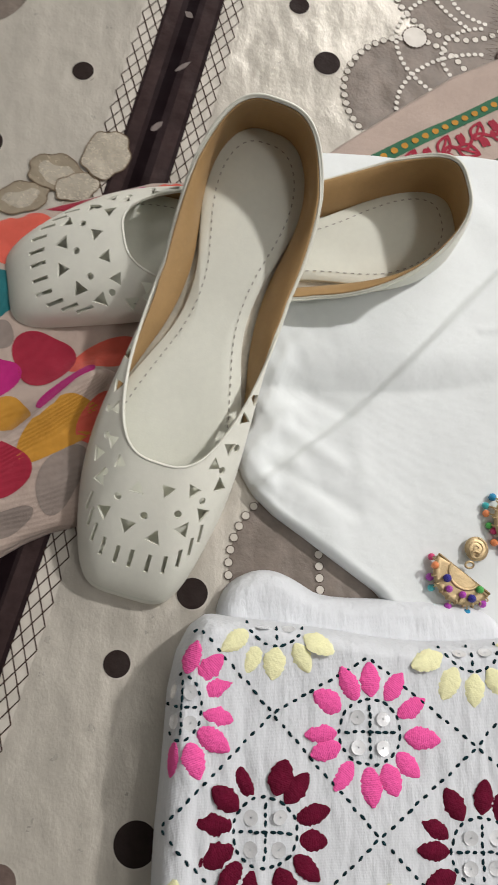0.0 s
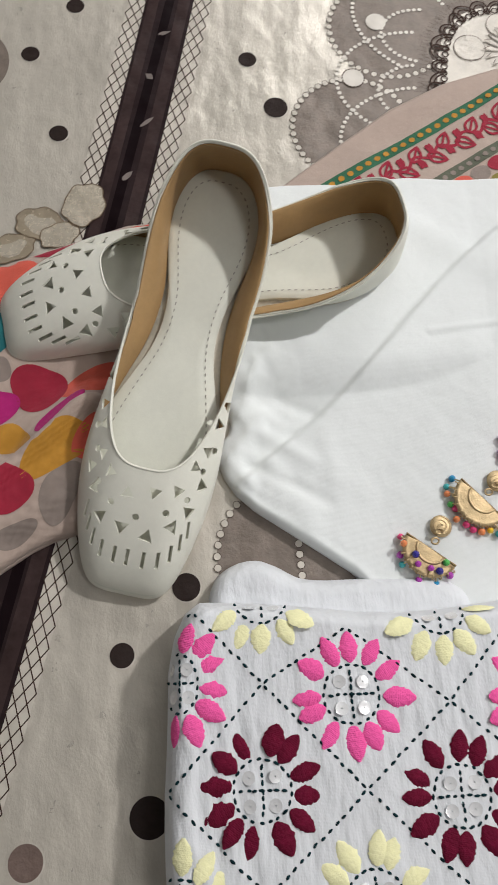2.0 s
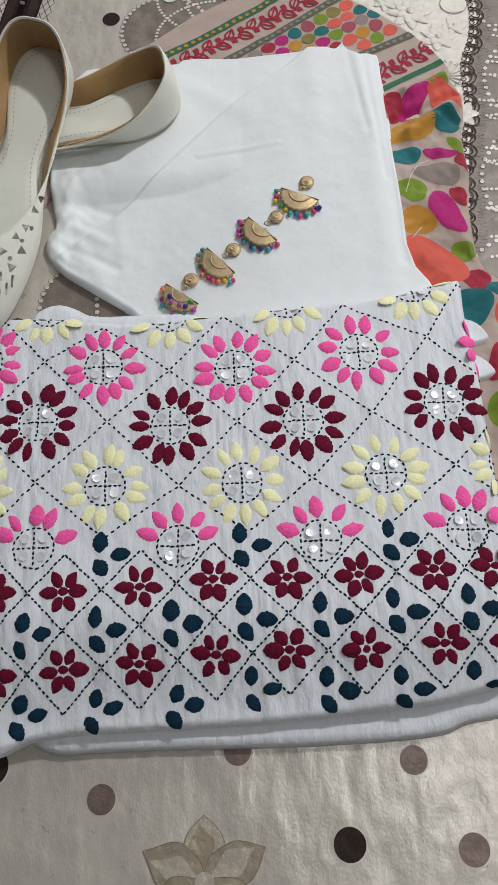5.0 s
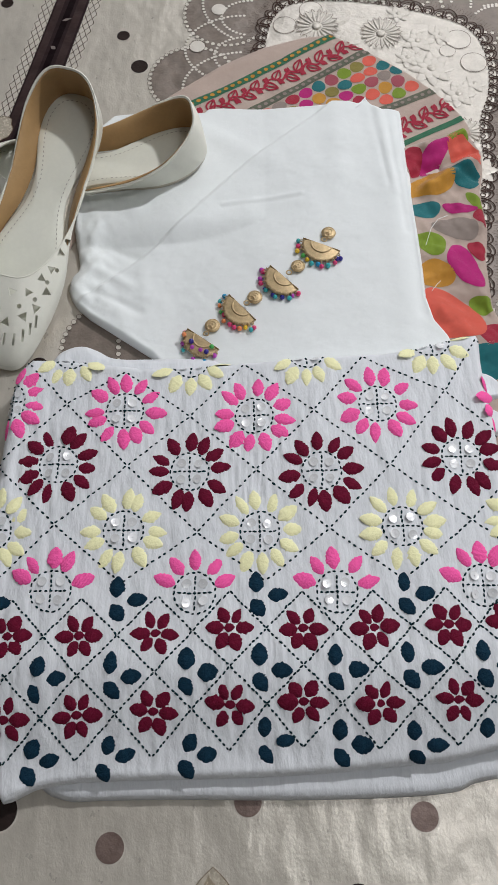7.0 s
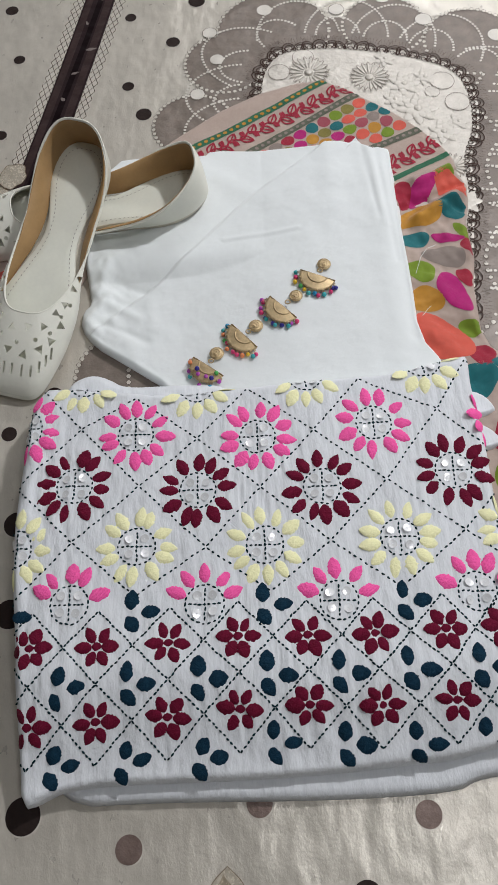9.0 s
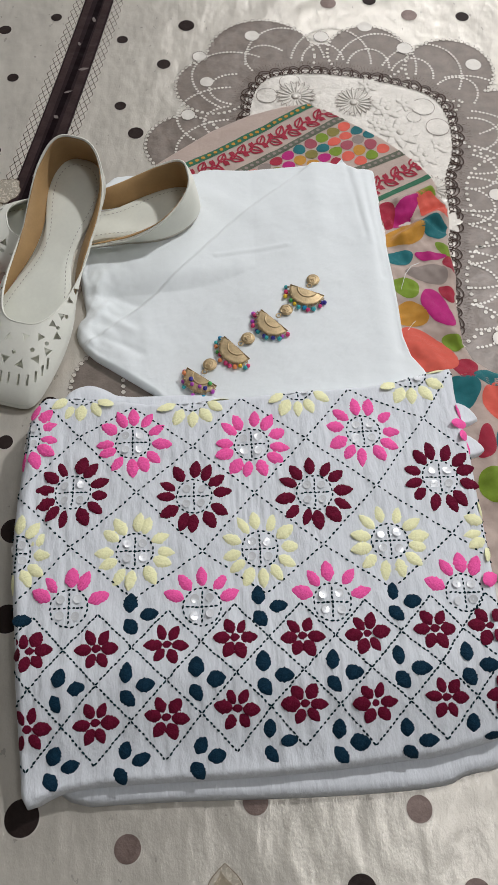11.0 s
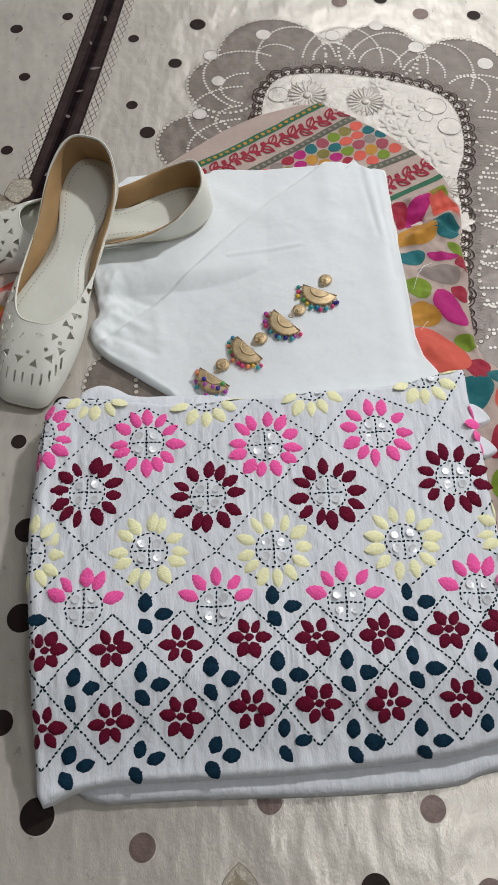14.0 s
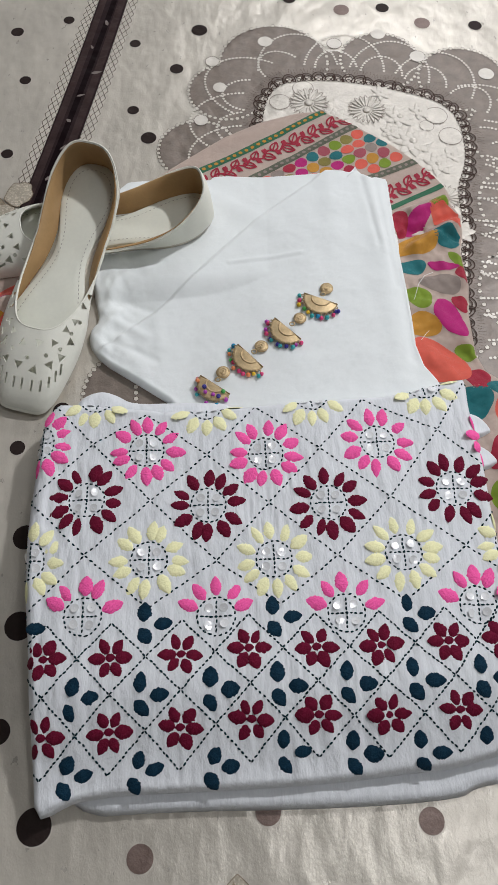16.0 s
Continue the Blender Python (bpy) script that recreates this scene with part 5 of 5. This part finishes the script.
def half_moon(cx, cy, turn, r, jumble, seed):
    """A hammered half-disc with a raised crescent, fringed by beads on wire loops. turn: where the round side points."""
    q = random.Random(seed)
    z = tz(cx, cy) + 0.0032
    ax, ay = np.array((math.cos(turn), math.sin(turn))), np.array((-math.sin(turn), math.cos(turn)))
    nr, nt = 8, 30
    v = []
    for lay, dz in ((0, 0.0009), (1, 0.0)):
        for i in range(nr):
            for j in range(nt):
                f, t = 0.02 + 0.98 * i / (nr - 1), -math.pi / 2 + math.pi * j / (nt - 1)
                p = np.array((cx, cy)) + r * f * (0.96 * math.cos(t) * ax + math.sin(t) * ay)
                dome = 0.0014 * (1 - f * f) + (0.0005 if i == nr - 1 and lay == 0 else 0)
                v.append((p[0], p[1], z + dz + dome))
    n = nr * nt
    faces = grid_faces(nr, nt) + [tuple(a + n for a in f[::-1]) for f in grid_faces(nr, nt)]
    faces += [((nr - 1) * nt + j, (nr - 1) * nt + j + 1, n + (nr - 1) * nt + j + 1, n + (nr - 1) * nt + j) for j in range(nt - 1)]
    faces += [(i * nt + s, (i + 1) * nt + s, n + (i + 1) * nt + s, n + i * nt + s) for i in range(nr - 1) for s in (0, nt - 1)]
    plate = part("half_moon", mesh(v, faces), M_BRASS, ornament, "hammered brass half-moon plate")
    arc = [(cx + r * 0.52 * (math.cos(t) * ax[0] * 0.9 + math.sin(t) * ay[0]), cy + r * 0.52 * (math.cos(t) * ax[1] * 0.9 + math.sin(t) * ay[1]), z + 0.0020) for t in np.linspace(-1.5, 1.5, 20)]
    part("crescent", merged([tube(arc, 0.0008, 6)]), M_BRASS, plate)
    part("straight_rim", merged([tube([(cx + ay[0] * r * f, cy + ay[1] * r * f, z + 0.0012) for f in np.linspace(-1, 1, 6)], 0.0007, 6)]), M_BRASS_DARK, plate)
    for k in range(11):
        t = -1.35 + 2.7 * k / 10
        d = math.cos(t) * ax * 0.9 + math.sin(t) * ay
        p = np.array((cx, cy)) + d * r * 1.02
        ring = [(p[0] + 0.0013 * math.cos(u) * d[0] - 0.0005 * math.sin(u) * d[1], p[1] + 0.0013 * math.cos(u) * d[1] + 0.0005 * math.sin(u) * d[0], z + 0.0008 + 0.0009 * math.sin(u)) for u in np.linspace(0, 2 * math.pi, 10, endpoint=False)]
        part("wire_loop", merged([tube(ring, 0.0004, 5, True)]), M_BRASS, plate)
    for k in range(12):
        t = -1.4 + 2.8 * k / 11 + q.uniform(-0.1, 0.1)
        d = math.cos(t) * ax * 0.9 + math.sin(t) * ay
        reach = r * 1.0 + q.uniform(0.0014, 0.0048)
        lift = 0.0
        if jumble and k % 2:
            reach, lift = r * q.uniform(0.55, 0.95), 0.0028
        p = np.array((cx, cy)) + d * reach + np.array((q.uniform(-1, 1), q.uniform(-1, 1))) * 0.001
        root = np.array((cx, cy)) + d * r * 1.0
        pz = (z + lift) if lift else tz(*p) + 0.0022
        b = part("bead", merged([ball(p[0], p[1], pz, q.uniform(0.0019, 0.0023), 10)]), q.choice(BEADS), plate)
        part("wire", merged([tube([(root[0], root[1], z + 0.001), ((root + p)[0] / 2, (root + p)[1] / 2, (z + pz) / 2 + 0.001), (p[0], p[1], pz)], 0.00045, 5)]), M_BRASS, plate)


def coin(x, y, r):
    """A small round plate with a raised spiral."""
    z = tz(x, y) + 0.0018
    t = np.linspace(0, 2 * np.pi, 24, endpoint=False)
    rings = [np.column_stack([x + q * np.cos(t), y + q * np.sin(t), np.full(24, h)]) for q, h in ((r * 0.05, z + 0.0016), (r * 0.6, z + 0.0013), (r * 0.95, z + 0.0009), (r, z + 0.0004), (r * 0.95, z - 0.0003), (0.0002, z - 0.0003))]
    c = part("coin", mesh(np.concatenate(rings), grid_faces(6, 24, True)), M_BRASS, ornament, "round brass coin with raised spiral")
    part("spiral", merged([tube([(x + r * (0.12 + 0.76 * u) * math.cos(u * 14), y + r * (0.12 + 0.76 * u) * math.sin(u * 14), z + 0.0017 - 0.0007 * u) for u in np.linspace(0, 1, 60)], 0.00045, 5)]), M_BRASS, c)


MOONS = ((0.1042, 0.2030, -114, 0.0166, 0, 1), (0.0720, 0.1722, -136, 0.0164, 0, 2), (0.0371, 0.1464, -138, 0.0164, 0, 3), (0.0051, 0.1190, -127, 0.0162, 1, 4))
COINS = ((0.1108, 0.2163, 0.0062), (0.0840, 0.1841, 0.0060), (0.0476, 0.1568, 0.0064), (0.0125, 0.1322, 0.0064))
for m in MOONS:
    half_moon(m[0], m[1], radians(m[2]), *m[3:])
for c in COINS:
    coin(*c)
for (mx, my, mt, mr, _, _), (x, y, r) in zip(MOONS, COINS):
    for f in (0.35, 0.75):
        px, py = mx + (x - mx) * f, my + (y - my) * f
        part("link", merged([tube([(px + 0.0022 * math.cos(u), py + 0.0016 * math.sin(u), tz(px, py) + 0.0050 + 0.0006 * math.sin(u)) for u in np.linspace(0, 2 * math.pi, 12, endpoint=False)], 0.0006, 6, True)]), M_BRASS, ornament)
